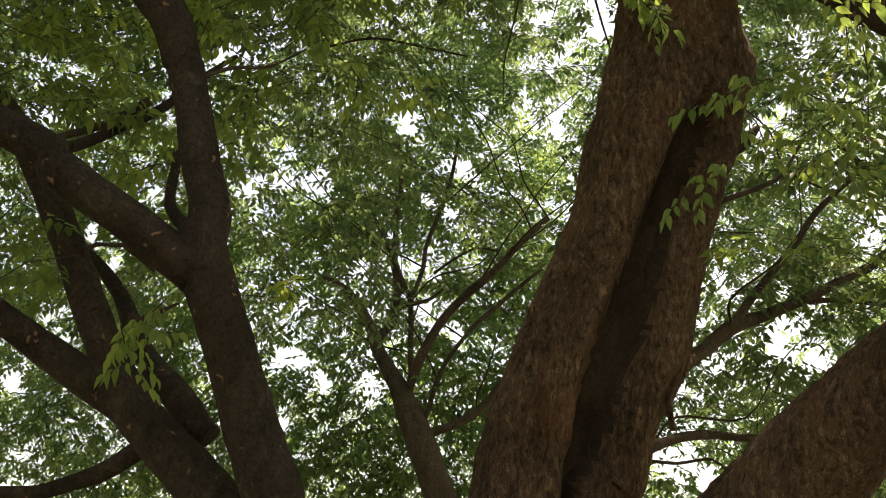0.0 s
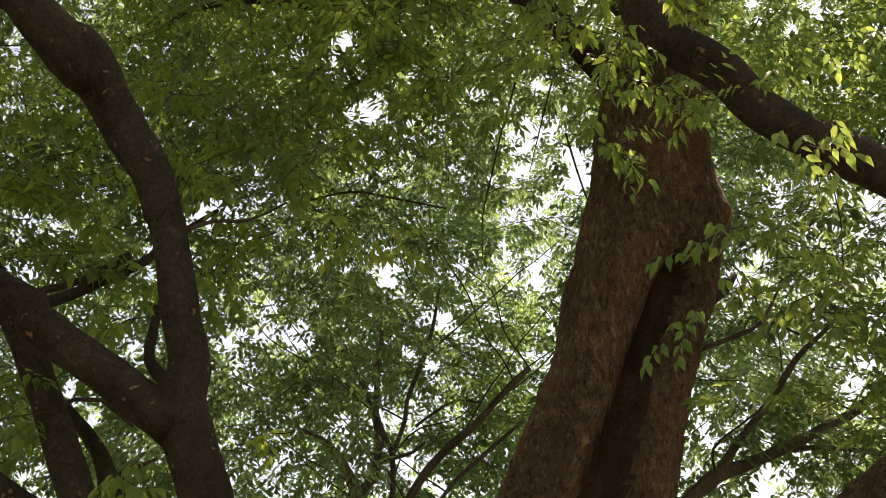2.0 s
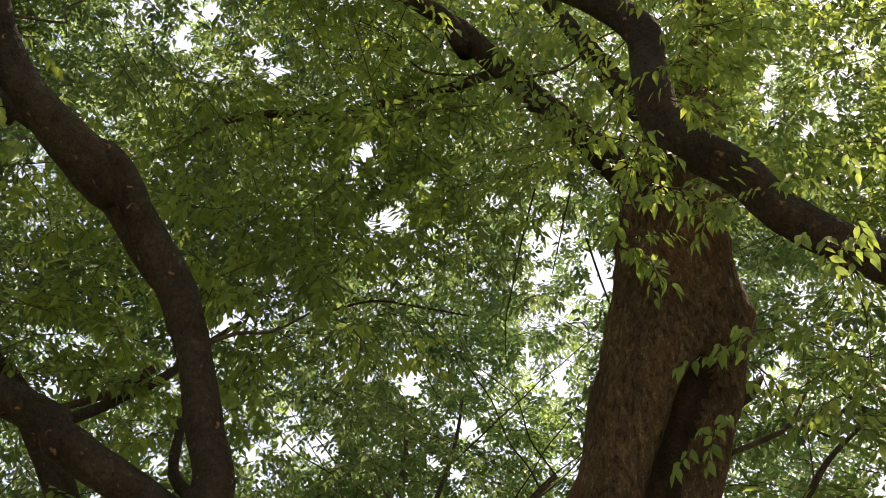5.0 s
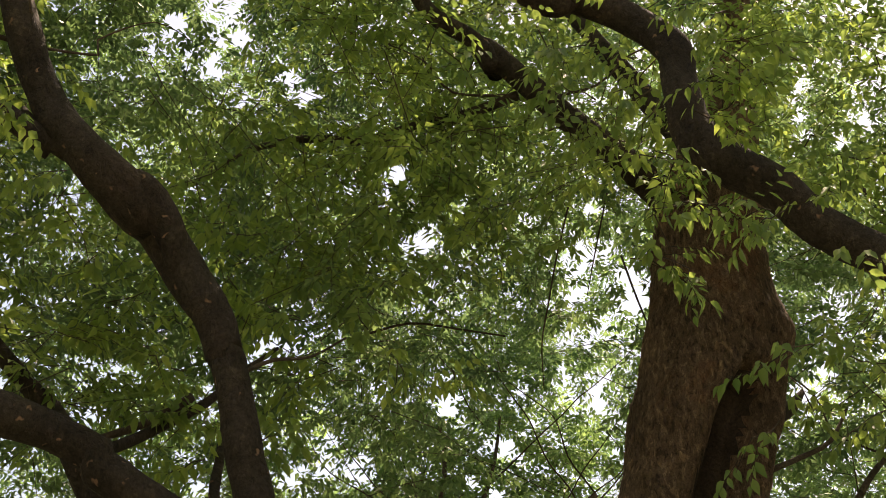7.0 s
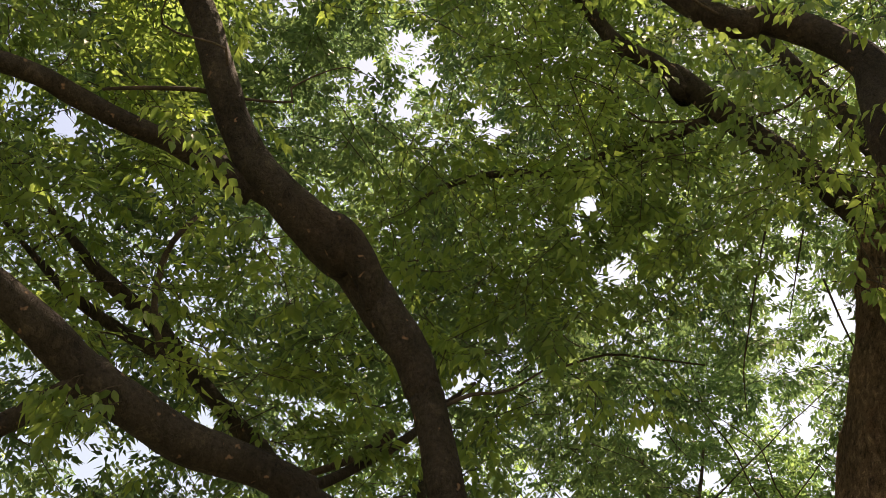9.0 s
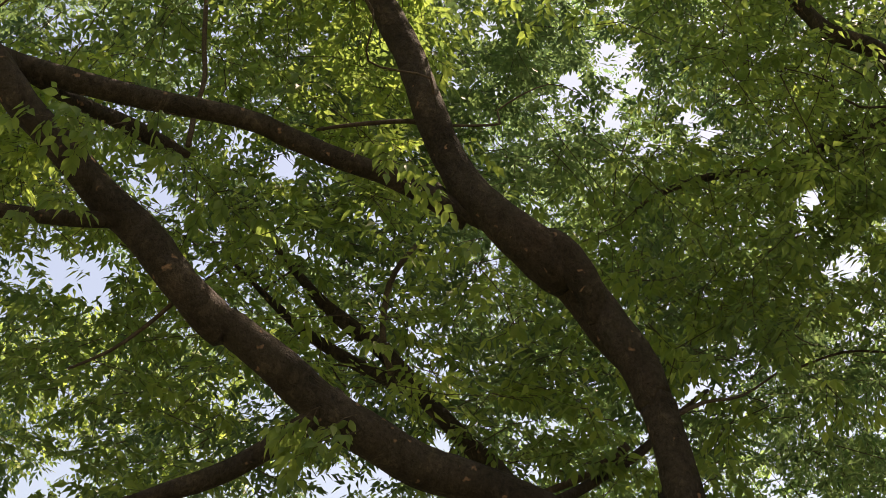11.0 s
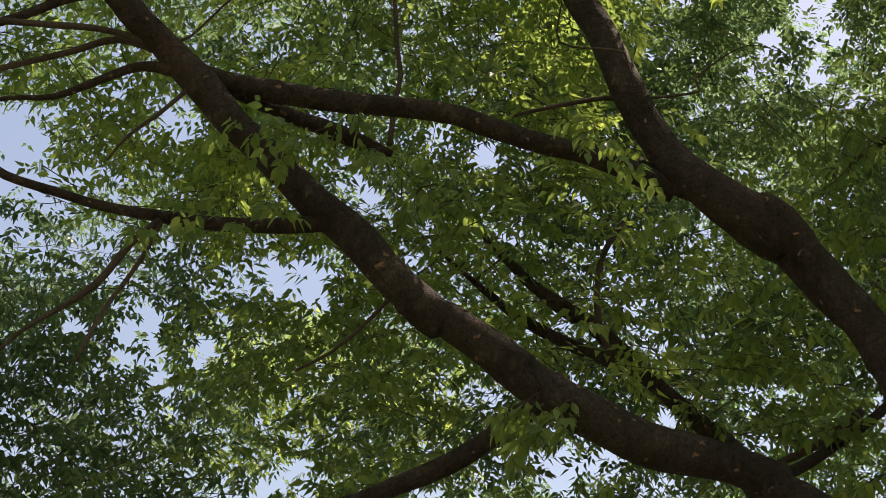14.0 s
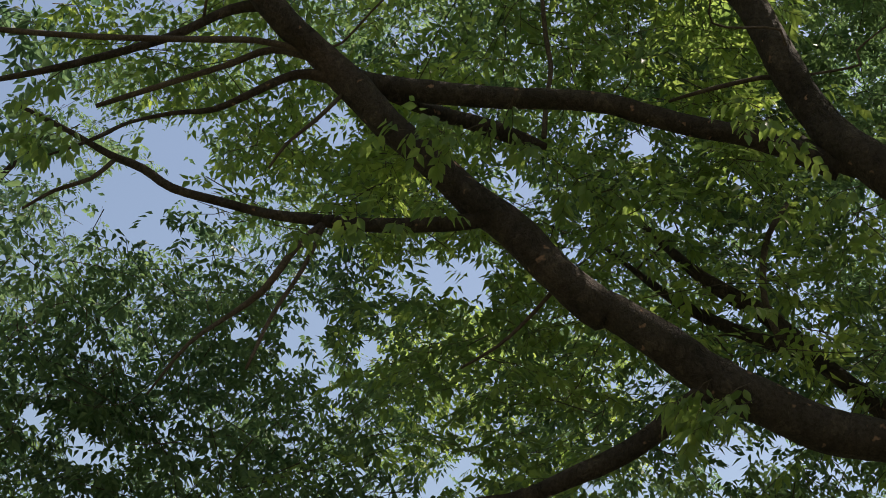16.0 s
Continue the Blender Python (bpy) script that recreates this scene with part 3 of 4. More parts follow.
limb("stems", stem_tree, "branch", BARK_TWIG, [(-1.148, 4.7, 3.197, 0.013), (-1.108, 4.717, 3.225, 0.011), (-1.051, 4.733, 3.264, 0.009), (-1.003, 4.75, 3.292, 0.004)])
limb("stems", stem_tree, "branch", BARK_STEM, [(-0.859, 4.2, 3.356, 0.023), (-0.925, 4.271, 3.436, 0.024), (-0.975, 4.343, 3.526, 0.02), (-0.996, 4.414, 3.633, 0.019), (-0.999, 4.486, 3.743, 0.017), (-1.024, 4.557, 3.866, 0.013), (-1.025, 4.629, 3.988, 0.009), (-1.022, 4.7, 4.127, 0.007)])
limb("stems", stem_tree, "branch", BARK_TWIG, [(-1.34, 4.6, 3.448, 0.008), (-1.3, 4.65, 3.491, 0.009), (-1.237, 4.7, 3.502, 0.009), (-1.171, 4.75, 3.484, 0.008), (-1.118, 4.8, 3.438, 0.005)])
limb("slender", slender_tree, "stem", BARK_YOUNG, [(0.244, 8.997, 2.406, 0.129), (0.21, 8.999, 2.75, 0.118), (-0.185, 9.0, 3.874, 0.101), (-0.241, 8.994, 4.012, 0.09), (-0.304, 8.989, 4.16, 0.071), (-0.385, 8.983, 4.305, 0.055), (-0.458, 8.978, 4.444, 0.048), (-0.508, 8.972, 4.593, 0.042), (-0.583, 8.967, 4.735, 0.038), (-0.683, 8.961, 4.871, 0.032), (-0.77, 8.956, 4.947, 0.02), (-0.873, 8.95, 4.997, 0.012)])
limb("slender", slender_tree, "limb", BARK_YOUNG, [(-0.476, 9.0, 4.518, 0.032), (-0.432, 9.044, 4.617, 0.034), (-0.37, 9.089, 4.716, 0.035), (-0.344, 9.133, 4.849, 0.033), (-0.339, 9.178, 5.027, 0.033), (-0.355, 9.222, 5.215, 0.03), (-0.368, 9.267, 5.416, 0.024), (-0.354, 9.311, 5.644, 0.019), (-0.324, 9.356, 5.976, 0.018), (-0.374, 9.4, 6.344, 0.013)])
limb("slender", slender_tree, "limb", BARK_YOUNG, [(-0.249, 9.0, 4.134, 0.032), (-0.225, 8.943, 4.199, 0.035), (-0.153, 8.886, 4.364, 0.033), (-0.019, 8.829, 4.584, 0.032), (0.149, 8.771, 4.78, 0.03), (0.341, 8.714, 4.927, 0.028), (0.522, 8.657, 5.108, 0.024), (0.744, 8.6, 5.307, 0.02)])
limb("slender", slender_tree, "limb", BARK_YOUNG, [(-0.218, 9.0, 4.195, 0.022), (-0.229, 9.038, 4.453, 0.022), (-0.235, 9.075, 4.677, 0.02), (-0.241, 9.112, 4.862, 0.021), (-0.297, 9.15, 5.03, 0.017), (-0.363, 9.188, 5.21, 0.017), (-0.46, 9.225, 5.436, 0.015), (-0.524, 9.263, 5.601, 0.013), (-0.583, 9.3, 5.855, 0.011)])
limb("slender", slender_tree, "limb", BARK_YOUNG, [(-0.239, 9.05, 4.818, 0.016), (-0.192, 9.108, 4.983, 0.017), (-0.152, 9.167, 5.147, 0.017), (-0.128, 9.225, 5.315, 0.017), (-0.06, 9.283, 5.56, 0.017), (0.05, 9.342, 5.919, 0.015), (0.12, 9.4, 6.341, 0.011)])
limb("slender", slender_tree, "limb", BARK_YOUNG, [(-0.158, 9.0, 3.874, 0.019), (-0.107, 8.95, 3.979, 0.018), (-0.036, 8.9, 4.205, 0.018), (0.059, 8.85, 4.384, 0.016), (0.226, 8.8, 4.581, 0.016), (0.498, 8.75, 4.804, 0.016), (0.699, 8.7, 4.961, 0.012)])
limb("slender", slender_tree, "limb", BARK_YOUNG, [(-0.158, 9.0, 3.835, 0.035), (0.056, 8.98, 3.899, 0.031), (0.244, 8.96, 3.996, 0.031), (0.395, 8.94, 4.154, 0.024), (0.492, 8.92, 4.297, 0.018), (0.553, 8.9, 4.405, 0.012)])
limb("slender", slender_tree, "limb", BARK_YOUNG, [(-0.343, 9.0, 4.758, 0.02), (-0.277, 8.975, 4.783, 0.018), (-0.18, 8.95, 4.787, 0.016), (-0.091, 8.925, 4.816, 0.012), (0.002, 8.9, 4.879, 0.008)])
limb("slender", slender_tree, "branch", BARK_TWIG, [(-0.067, 9.0, 5.038, 0.01), (0.065, 8.933, 5.121, 0.01), (0.228, 8.867, 5.181, 0.009), (0.388, 8.8, 5.132, 0.008)])


def background_tree(key, tree, x, y, lean):
    """A trunk that parts into arching limbs inside its crown."""
    stem = [(x, y, -0.05, 0.42), (x, y, 0.5, 0.28), (x + 0.1 * lean, y, 1.6, 0.23), (x + 0.2 * lean, y, 2.6, 0.20)]
    LIMB_POINTS[key] += [tuple(p) for p in spline(stem, 0.3)]
    part("trunk", tube(stem, 0.08, 28, 0.08), BARK_STEM, tree)
    for k in range(6):
        a = k * math.tau / 6 + 0.4
        dx, dy = math.cos(a), math.sin(a)
        limb(key, tree, "limb", BARK_STEM, [(x + 0.2 * lean, y, 2.4, 0.12), (x + 0.5 * dx, y + 0.5 * dy, 3.4, 0.10), (x + 1.3 * dx, y + 1.3 * dy, 5.0, 0.07), (x + 2.2 * dx, y + 2.2 * dy, 6.6, 0.04), (x + 3.0 * dx, y + 3.0 * dy, 7.8, 0.015)])


def shoots(key, tree, count, reach, rise, seed):
    """Thin side branches off the limbs, curving up and outwards."""
    pick = random.Random(seed)
    limbs = [p for p in LIMB_POINTS[key] if 0.012 < p[3] < 0.07 and p[2] > 2.6]
    for _ in range(count):
        x, y, z, r = pick.choice(limbs)
        a, long = pick.uniform(0, math.tau), reach * pick.uniform(0.6, 1.3)
        dx, dy, dz = math.cos(a), math.sin(a), rise * pick.uniform(0.5, 1.4)
        r = min(0.007, 0.5 * r)
        line = [(x, y, z, r)]
        for k in (0.25, 0.5, 0.75, 1.0):
            line.append((x + long * k * dx + pick.uniform(-0.1, 0.1), y + long * k * dy + pick.uniform(-0.06, 0.06), z + long * (dz * k + 0.25 * k * k) + pick.uniform(-0.06, 0.06), r * (1.05 - 0.85 * k)))
        limb(key, tree, "branch", BARK_TWIG, line)


shoots("slender", slender_tree, 18, 1.2, 0.8, 3)
shoots("old", old_tree, 10, 0.9, 0.3, 5)
shoots("stems", stem_tree, 8, 0.6, 0.3, 8)
background_tree("west", west_tree, -10.6, 2.8, 1)
background_tree("east", east_tree, 5.6, 9.4, -1)


# ---------------------------------------------------------------- crowns
rng = np.random.default_rng(7)
# Sky gaps shaped outwards from the camera's place: a point on each axis and the radius there.
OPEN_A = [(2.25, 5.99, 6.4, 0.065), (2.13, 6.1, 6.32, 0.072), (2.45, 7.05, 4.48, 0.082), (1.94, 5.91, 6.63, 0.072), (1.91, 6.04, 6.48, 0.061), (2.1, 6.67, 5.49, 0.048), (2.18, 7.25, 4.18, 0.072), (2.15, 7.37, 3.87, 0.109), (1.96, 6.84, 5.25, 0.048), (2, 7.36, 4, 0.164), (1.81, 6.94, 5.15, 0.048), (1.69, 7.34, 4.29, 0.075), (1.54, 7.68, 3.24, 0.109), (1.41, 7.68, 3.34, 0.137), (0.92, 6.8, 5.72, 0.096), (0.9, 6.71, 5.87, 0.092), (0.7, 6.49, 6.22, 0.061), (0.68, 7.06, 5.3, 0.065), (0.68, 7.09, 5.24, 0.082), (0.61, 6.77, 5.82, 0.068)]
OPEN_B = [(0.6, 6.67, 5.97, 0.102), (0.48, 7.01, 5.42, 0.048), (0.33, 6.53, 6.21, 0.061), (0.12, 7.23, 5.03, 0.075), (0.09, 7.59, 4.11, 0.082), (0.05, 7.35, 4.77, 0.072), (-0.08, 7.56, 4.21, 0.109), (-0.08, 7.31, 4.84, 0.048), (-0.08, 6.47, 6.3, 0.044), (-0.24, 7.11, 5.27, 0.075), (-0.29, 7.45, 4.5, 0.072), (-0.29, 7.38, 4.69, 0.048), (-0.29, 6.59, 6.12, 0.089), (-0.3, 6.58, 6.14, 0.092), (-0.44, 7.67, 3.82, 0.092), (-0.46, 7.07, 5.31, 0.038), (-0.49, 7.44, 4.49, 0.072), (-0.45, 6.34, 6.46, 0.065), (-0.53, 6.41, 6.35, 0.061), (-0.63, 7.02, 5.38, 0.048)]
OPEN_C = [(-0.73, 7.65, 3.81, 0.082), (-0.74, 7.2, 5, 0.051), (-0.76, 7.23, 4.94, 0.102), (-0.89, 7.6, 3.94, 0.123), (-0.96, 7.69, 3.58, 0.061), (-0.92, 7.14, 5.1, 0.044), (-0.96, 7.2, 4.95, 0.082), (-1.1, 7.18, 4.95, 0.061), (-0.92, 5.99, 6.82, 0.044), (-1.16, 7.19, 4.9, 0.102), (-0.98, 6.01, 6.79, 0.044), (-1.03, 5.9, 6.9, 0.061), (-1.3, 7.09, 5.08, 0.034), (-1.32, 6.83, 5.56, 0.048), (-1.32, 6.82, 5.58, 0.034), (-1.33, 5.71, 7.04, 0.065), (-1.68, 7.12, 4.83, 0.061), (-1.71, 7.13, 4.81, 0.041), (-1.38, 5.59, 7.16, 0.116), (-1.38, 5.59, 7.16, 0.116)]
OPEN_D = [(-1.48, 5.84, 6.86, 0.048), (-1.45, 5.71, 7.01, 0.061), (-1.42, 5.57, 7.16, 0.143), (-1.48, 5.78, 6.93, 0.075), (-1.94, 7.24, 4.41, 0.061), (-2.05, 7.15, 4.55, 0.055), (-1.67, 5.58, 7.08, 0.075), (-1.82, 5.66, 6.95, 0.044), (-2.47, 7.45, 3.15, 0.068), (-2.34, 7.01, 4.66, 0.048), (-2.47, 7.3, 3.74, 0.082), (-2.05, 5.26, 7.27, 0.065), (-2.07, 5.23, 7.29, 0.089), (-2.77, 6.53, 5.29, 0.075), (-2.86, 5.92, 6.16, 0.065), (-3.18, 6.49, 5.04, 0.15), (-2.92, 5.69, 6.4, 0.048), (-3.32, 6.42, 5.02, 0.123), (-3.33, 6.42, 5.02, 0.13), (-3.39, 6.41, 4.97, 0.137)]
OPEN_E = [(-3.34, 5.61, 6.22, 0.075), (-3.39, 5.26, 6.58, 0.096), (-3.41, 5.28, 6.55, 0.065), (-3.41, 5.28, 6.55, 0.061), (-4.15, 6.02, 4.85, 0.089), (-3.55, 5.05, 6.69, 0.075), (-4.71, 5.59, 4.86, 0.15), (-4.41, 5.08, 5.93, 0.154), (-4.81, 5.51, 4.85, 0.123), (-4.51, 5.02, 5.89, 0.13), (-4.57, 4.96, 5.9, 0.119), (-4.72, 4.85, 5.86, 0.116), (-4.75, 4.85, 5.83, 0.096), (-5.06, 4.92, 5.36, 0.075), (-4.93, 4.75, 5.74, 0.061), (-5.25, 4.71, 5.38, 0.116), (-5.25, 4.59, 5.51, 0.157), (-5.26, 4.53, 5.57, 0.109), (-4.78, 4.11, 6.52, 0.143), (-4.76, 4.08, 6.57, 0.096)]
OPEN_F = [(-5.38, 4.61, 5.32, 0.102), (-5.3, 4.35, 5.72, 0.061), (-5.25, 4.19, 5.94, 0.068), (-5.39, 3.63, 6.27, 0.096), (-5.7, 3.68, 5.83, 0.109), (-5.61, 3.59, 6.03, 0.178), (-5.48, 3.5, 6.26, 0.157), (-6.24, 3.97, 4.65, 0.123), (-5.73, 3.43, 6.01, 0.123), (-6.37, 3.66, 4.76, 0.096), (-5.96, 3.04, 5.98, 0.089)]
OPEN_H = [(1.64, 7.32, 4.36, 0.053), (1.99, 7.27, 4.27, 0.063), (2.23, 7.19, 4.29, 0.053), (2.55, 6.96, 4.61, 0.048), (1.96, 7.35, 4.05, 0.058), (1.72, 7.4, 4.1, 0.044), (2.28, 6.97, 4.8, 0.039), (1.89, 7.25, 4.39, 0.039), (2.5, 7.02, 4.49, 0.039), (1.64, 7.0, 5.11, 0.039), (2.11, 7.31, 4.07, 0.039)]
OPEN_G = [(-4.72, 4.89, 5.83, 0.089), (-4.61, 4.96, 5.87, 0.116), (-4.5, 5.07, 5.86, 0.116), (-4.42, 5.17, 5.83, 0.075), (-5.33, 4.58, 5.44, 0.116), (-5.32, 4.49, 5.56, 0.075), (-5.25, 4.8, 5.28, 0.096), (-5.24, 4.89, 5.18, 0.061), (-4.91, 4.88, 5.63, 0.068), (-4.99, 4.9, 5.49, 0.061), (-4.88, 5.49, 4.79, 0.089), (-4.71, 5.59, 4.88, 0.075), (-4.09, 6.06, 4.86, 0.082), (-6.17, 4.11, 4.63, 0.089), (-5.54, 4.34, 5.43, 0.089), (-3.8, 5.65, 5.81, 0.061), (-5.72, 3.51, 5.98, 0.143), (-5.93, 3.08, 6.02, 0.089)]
CAMERA_PLACE = np.array((0.0, 0.0, 1.6))
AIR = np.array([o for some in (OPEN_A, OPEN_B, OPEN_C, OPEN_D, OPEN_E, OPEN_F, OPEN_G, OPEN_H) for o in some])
AIR_WAY = AIR[:, :3] - CAMERA_PLACE
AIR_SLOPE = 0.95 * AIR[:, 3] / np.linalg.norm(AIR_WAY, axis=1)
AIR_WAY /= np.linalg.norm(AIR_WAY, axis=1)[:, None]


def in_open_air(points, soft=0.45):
    """Where leaves are cut away along lines from the camera: nearly all in the middle of an opening, fewer towards its
    ragged rim.
    """
    v = points - CAMERA_PLACE
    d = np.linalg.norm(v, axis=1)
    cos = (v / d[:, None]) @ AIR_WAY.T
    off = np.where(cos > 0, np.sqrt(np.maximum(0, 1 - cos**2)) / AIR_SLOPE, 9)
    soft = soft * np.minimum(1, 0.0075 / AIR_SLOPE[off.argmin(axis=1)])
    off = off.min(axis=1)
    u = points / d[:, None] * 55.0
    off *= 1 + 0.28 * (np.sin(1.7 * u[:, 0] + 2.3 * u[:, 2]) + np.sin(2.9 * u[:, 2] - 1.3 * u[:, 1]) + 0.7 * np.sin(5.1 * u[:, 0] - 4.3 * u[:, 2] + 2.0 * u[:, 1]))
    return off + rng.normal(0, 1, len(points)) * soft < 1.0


def unit(v):
    return v / (np.linalg.norm(v, axis=-1, keepdims=True) + 1e-9)


def make_mesh(name, verts, faces_flat, sizes, mat, parent, label=""):
    me = bpy.data.meshes.new(name)
    me.vertices.add(len(verts))
    me.vertices.foreach_set("co", np.ascontiguousarray(verts, np.float32).ravel())
    me.loops.add(len(faces_flat))
    me.loops.foreach_set("vertex_index", np.ascontiguousarray(faces_flat, np.int32))
    me.polygons.add(len(sizes))
    starts = np.r_[0, np.cumsum(sizes)[:-1]]
    me.polygons.foreach_set("loop_start", starts.astype(np.int32))
    me.update(calc_edges=True)
    me.validate()
    me.materials.append(mat)
    ob = new(name, me)
    ob.parent = parent
    ob.matrix_parent_inverse = parent.matrix_world.inverted()
    return tagged(ob, label, kind="stuff")


def grow(starts, ways, lengths, leaf_size, per_branch, per_spray, spread=1.0, droop=0.0):
    """Branchlets with sprays on both sides and leaves along the sprays. Gives leaf base, way, normal, size, and the twigs as segments."""
    n = len(starts)
    up = np.array((0, 0, 1.0))
    side = unit(np.cross(ways, up))
    k = np.arange(per_branch)
    along = (0.08 + 0.92 * (k + rng.uniform(-0.3, 0.3, (n, per_branch))) / per_branch)
    sag = -0.22 * along**2 * lengths[:, None]
    base = starts[:, None] + ways[:, None] * (along * lengths[:, None])[..., None] + up * sag[..., None]
    hand = np.where((k % 2 == 0), 1.0, -1.0)[None, :, None]
    turn = rng.uniform(0.3, 1.5, (n, per_branch, 1))
    spray = unit(ways[:, None] * np.cos(turn) + side[:, None] * hand * np.sin(turn) + up * rng.normal(-0.2, 0.35, (n, per_branch, 1)))
    reach = spread * rng.uniform(0.08, 0.20, (n, per_branch)) * (1.15 - 0.4 * along)
    base, spray, reach = base.reshape(-1, 3), spray.reshape(-1, 3), reach.ravel()
    m = len(base)
    j = np.arange(per_spray)
    s = (0.12 + 0.88 * (j + 0.5) / per_spray) * np.ones((m, 1))
    foot = base[:, None] + spray[:, None] * (s * reach[:, None])[..., None] - up * (0.12 * s**2 * reach[:, None])[..., None]
    across = unit(np.cross(spray, up + rng.normal(0, 0.25, (m, 3))))
    hand = np.where((j % 2 == 0), 1.0, -1.0)[None, :, None]
    fan = np.where(j == per_spray - 1, 0.05, 1.35 - 0.75 * j / per_spray)[None, :, None] + rng.normal(0, 0.14, (m, per_spray, 1))
    leaf = unit(spray[:, None] * np.cos(fan) + across[:, None] * hand * np.sin(fan) - up * (droop + rng.uniform(0.0, 0.8, (m, 1, 1)) + rng.uniform(-0.1, 0.22, (m, per_spray, 1))))
    normal = unit(up + spray[:, None] * 0.4 + rng.normal(0, 0.45, (m, 1, 3)) + rng.normal(0, 0.14, (m, per_spray, 3)))
    size = leaf_size * rng.uniform(0.7, 1.15, (m, per_spray)) * (0.7 + 0.4 * np.sin(2.6 * s))
    bend = rng.normal(0, 0.05, (n, 5, 3)) * lengths[:, None, None]
    bend[:, 0] = 0
    knots = [starts + ways * (q * lengths)[:, None] - up * (0.22 * q * q * lengths)[:, None] + bend[:, i] * (0.3 + q) for i, q in enumerate((0, 0.25, 0.5, 0.75, 1.0))]
    twigs = [(a, b, ra, rb) for a, b, ra, rb in zip(knots, knots[1:], (0.0027, 0.0023, 0.0019, 0.0014), (0.0023, 0.0019, 0.0014, 0.0009))]
    twigs.append((base, base + spray * reach[:, None] - up * (0.12 * reach)[:, None], 0.0013, 0.0008))
    return foot.reshape(-1, 3), leaf.reshape(-1, 3), normal.reshape(-1, 3), size.ravel(), twigs


def leaf_arrays(foot, way, normal, size, fine):
    across = unit(np.cross(way, normal))
    up = np.cross(across, way)
    w = ((0.24 if fine == 2 else 0.235 if fine else 0.24) * size)[:, None]
    L = size[:, None]
    n = len(foot)
    stalk = foot + way * 0.06 * L
    if fine == 2:
        outline = [(0, 0, 0), (0.16, 0.72, 0.12), (0.40, 1.0, 0.16), (0.70, 0.52, 0.04), (1.0, 0, -0.16), (0.70, -0.52, 0.04), (0.40, -1.0, 0.16), (0.16, -0.72, 0.12)]
        faces = np.array([0, 4, 3, 2, 1, 0, 7, 6, 5, 4])
        sizes = np.full(2 * n, 5)
    elif fine:
        outline = [(0, 0, 0), (0.30, 1.0, 0.16), (0.64, 0.46, 0.03), (1.0, 0, -0.16), (0.64, -0.46, 0.03), (0.30, -1.0, 0.16)]
        faces = np.array([0, 3, 2, 1, 0, 5, 4, 3])
        sizes = np.full(2 * n, 4)
    else:
        outline = [(0, 0, 0), (0.40, 1.0, 0.16), (1.0, 0, -0.1), (0.40, -1.0, 0.16)]
        faces = np.array([0, 2, 1, 0, 3, 2])
        sizes = np.full(2 * n, 3)
    v = np.stack([stalk + way * a * L + across * b * w + up * c * L * 0.5 for a, b, c in outline], 1)
    flat = (faces[None] + len(outline) * np.arange(n)[:, None]).ravel()
    return v.reshape(-1, 3), flat, sizes


def twig_arrays(segments):
    verts, flat, sizes, off = [], [], [], 0
    for a, b, ra, rb in segments:
        d = unit(b - a)
        u = unit(np.cross(d, (0.31, 0.2, 0.93)))
        w = np.cross(d, u)
        n = len(a)
        ring = [(math.cos(q), math.sin(q)) for q in (0.3, 0.3 + math.tau / 3, 0.3 + 2 * math.tau / 3)]
        v = np.stack([a + (u * x + w * y) * ra for x, y in ring] + [b + (u * x + w * y) * rb for x, y in ring], 1)
        f = np.array([0, 1, 4, 3, 1, 2, 5, 4, 2, 0, 3, 5])
        verts.append(v.reshape(-1, 3))
        flat.append((f[None] + off + 6 * np.arange(n)[:, None]).ravel())
        sizes.append(np.full(3 * n, 4))
        off += 6 * n
    return np.vstack(verts), np.concatenate(flat), np.concatenate(sizes)


def clumpy(p, scale, seed):
    return np.array([noise.noise(Vector(q) * scale + Vector((seed, 3 * seed, 0))) for q in p])


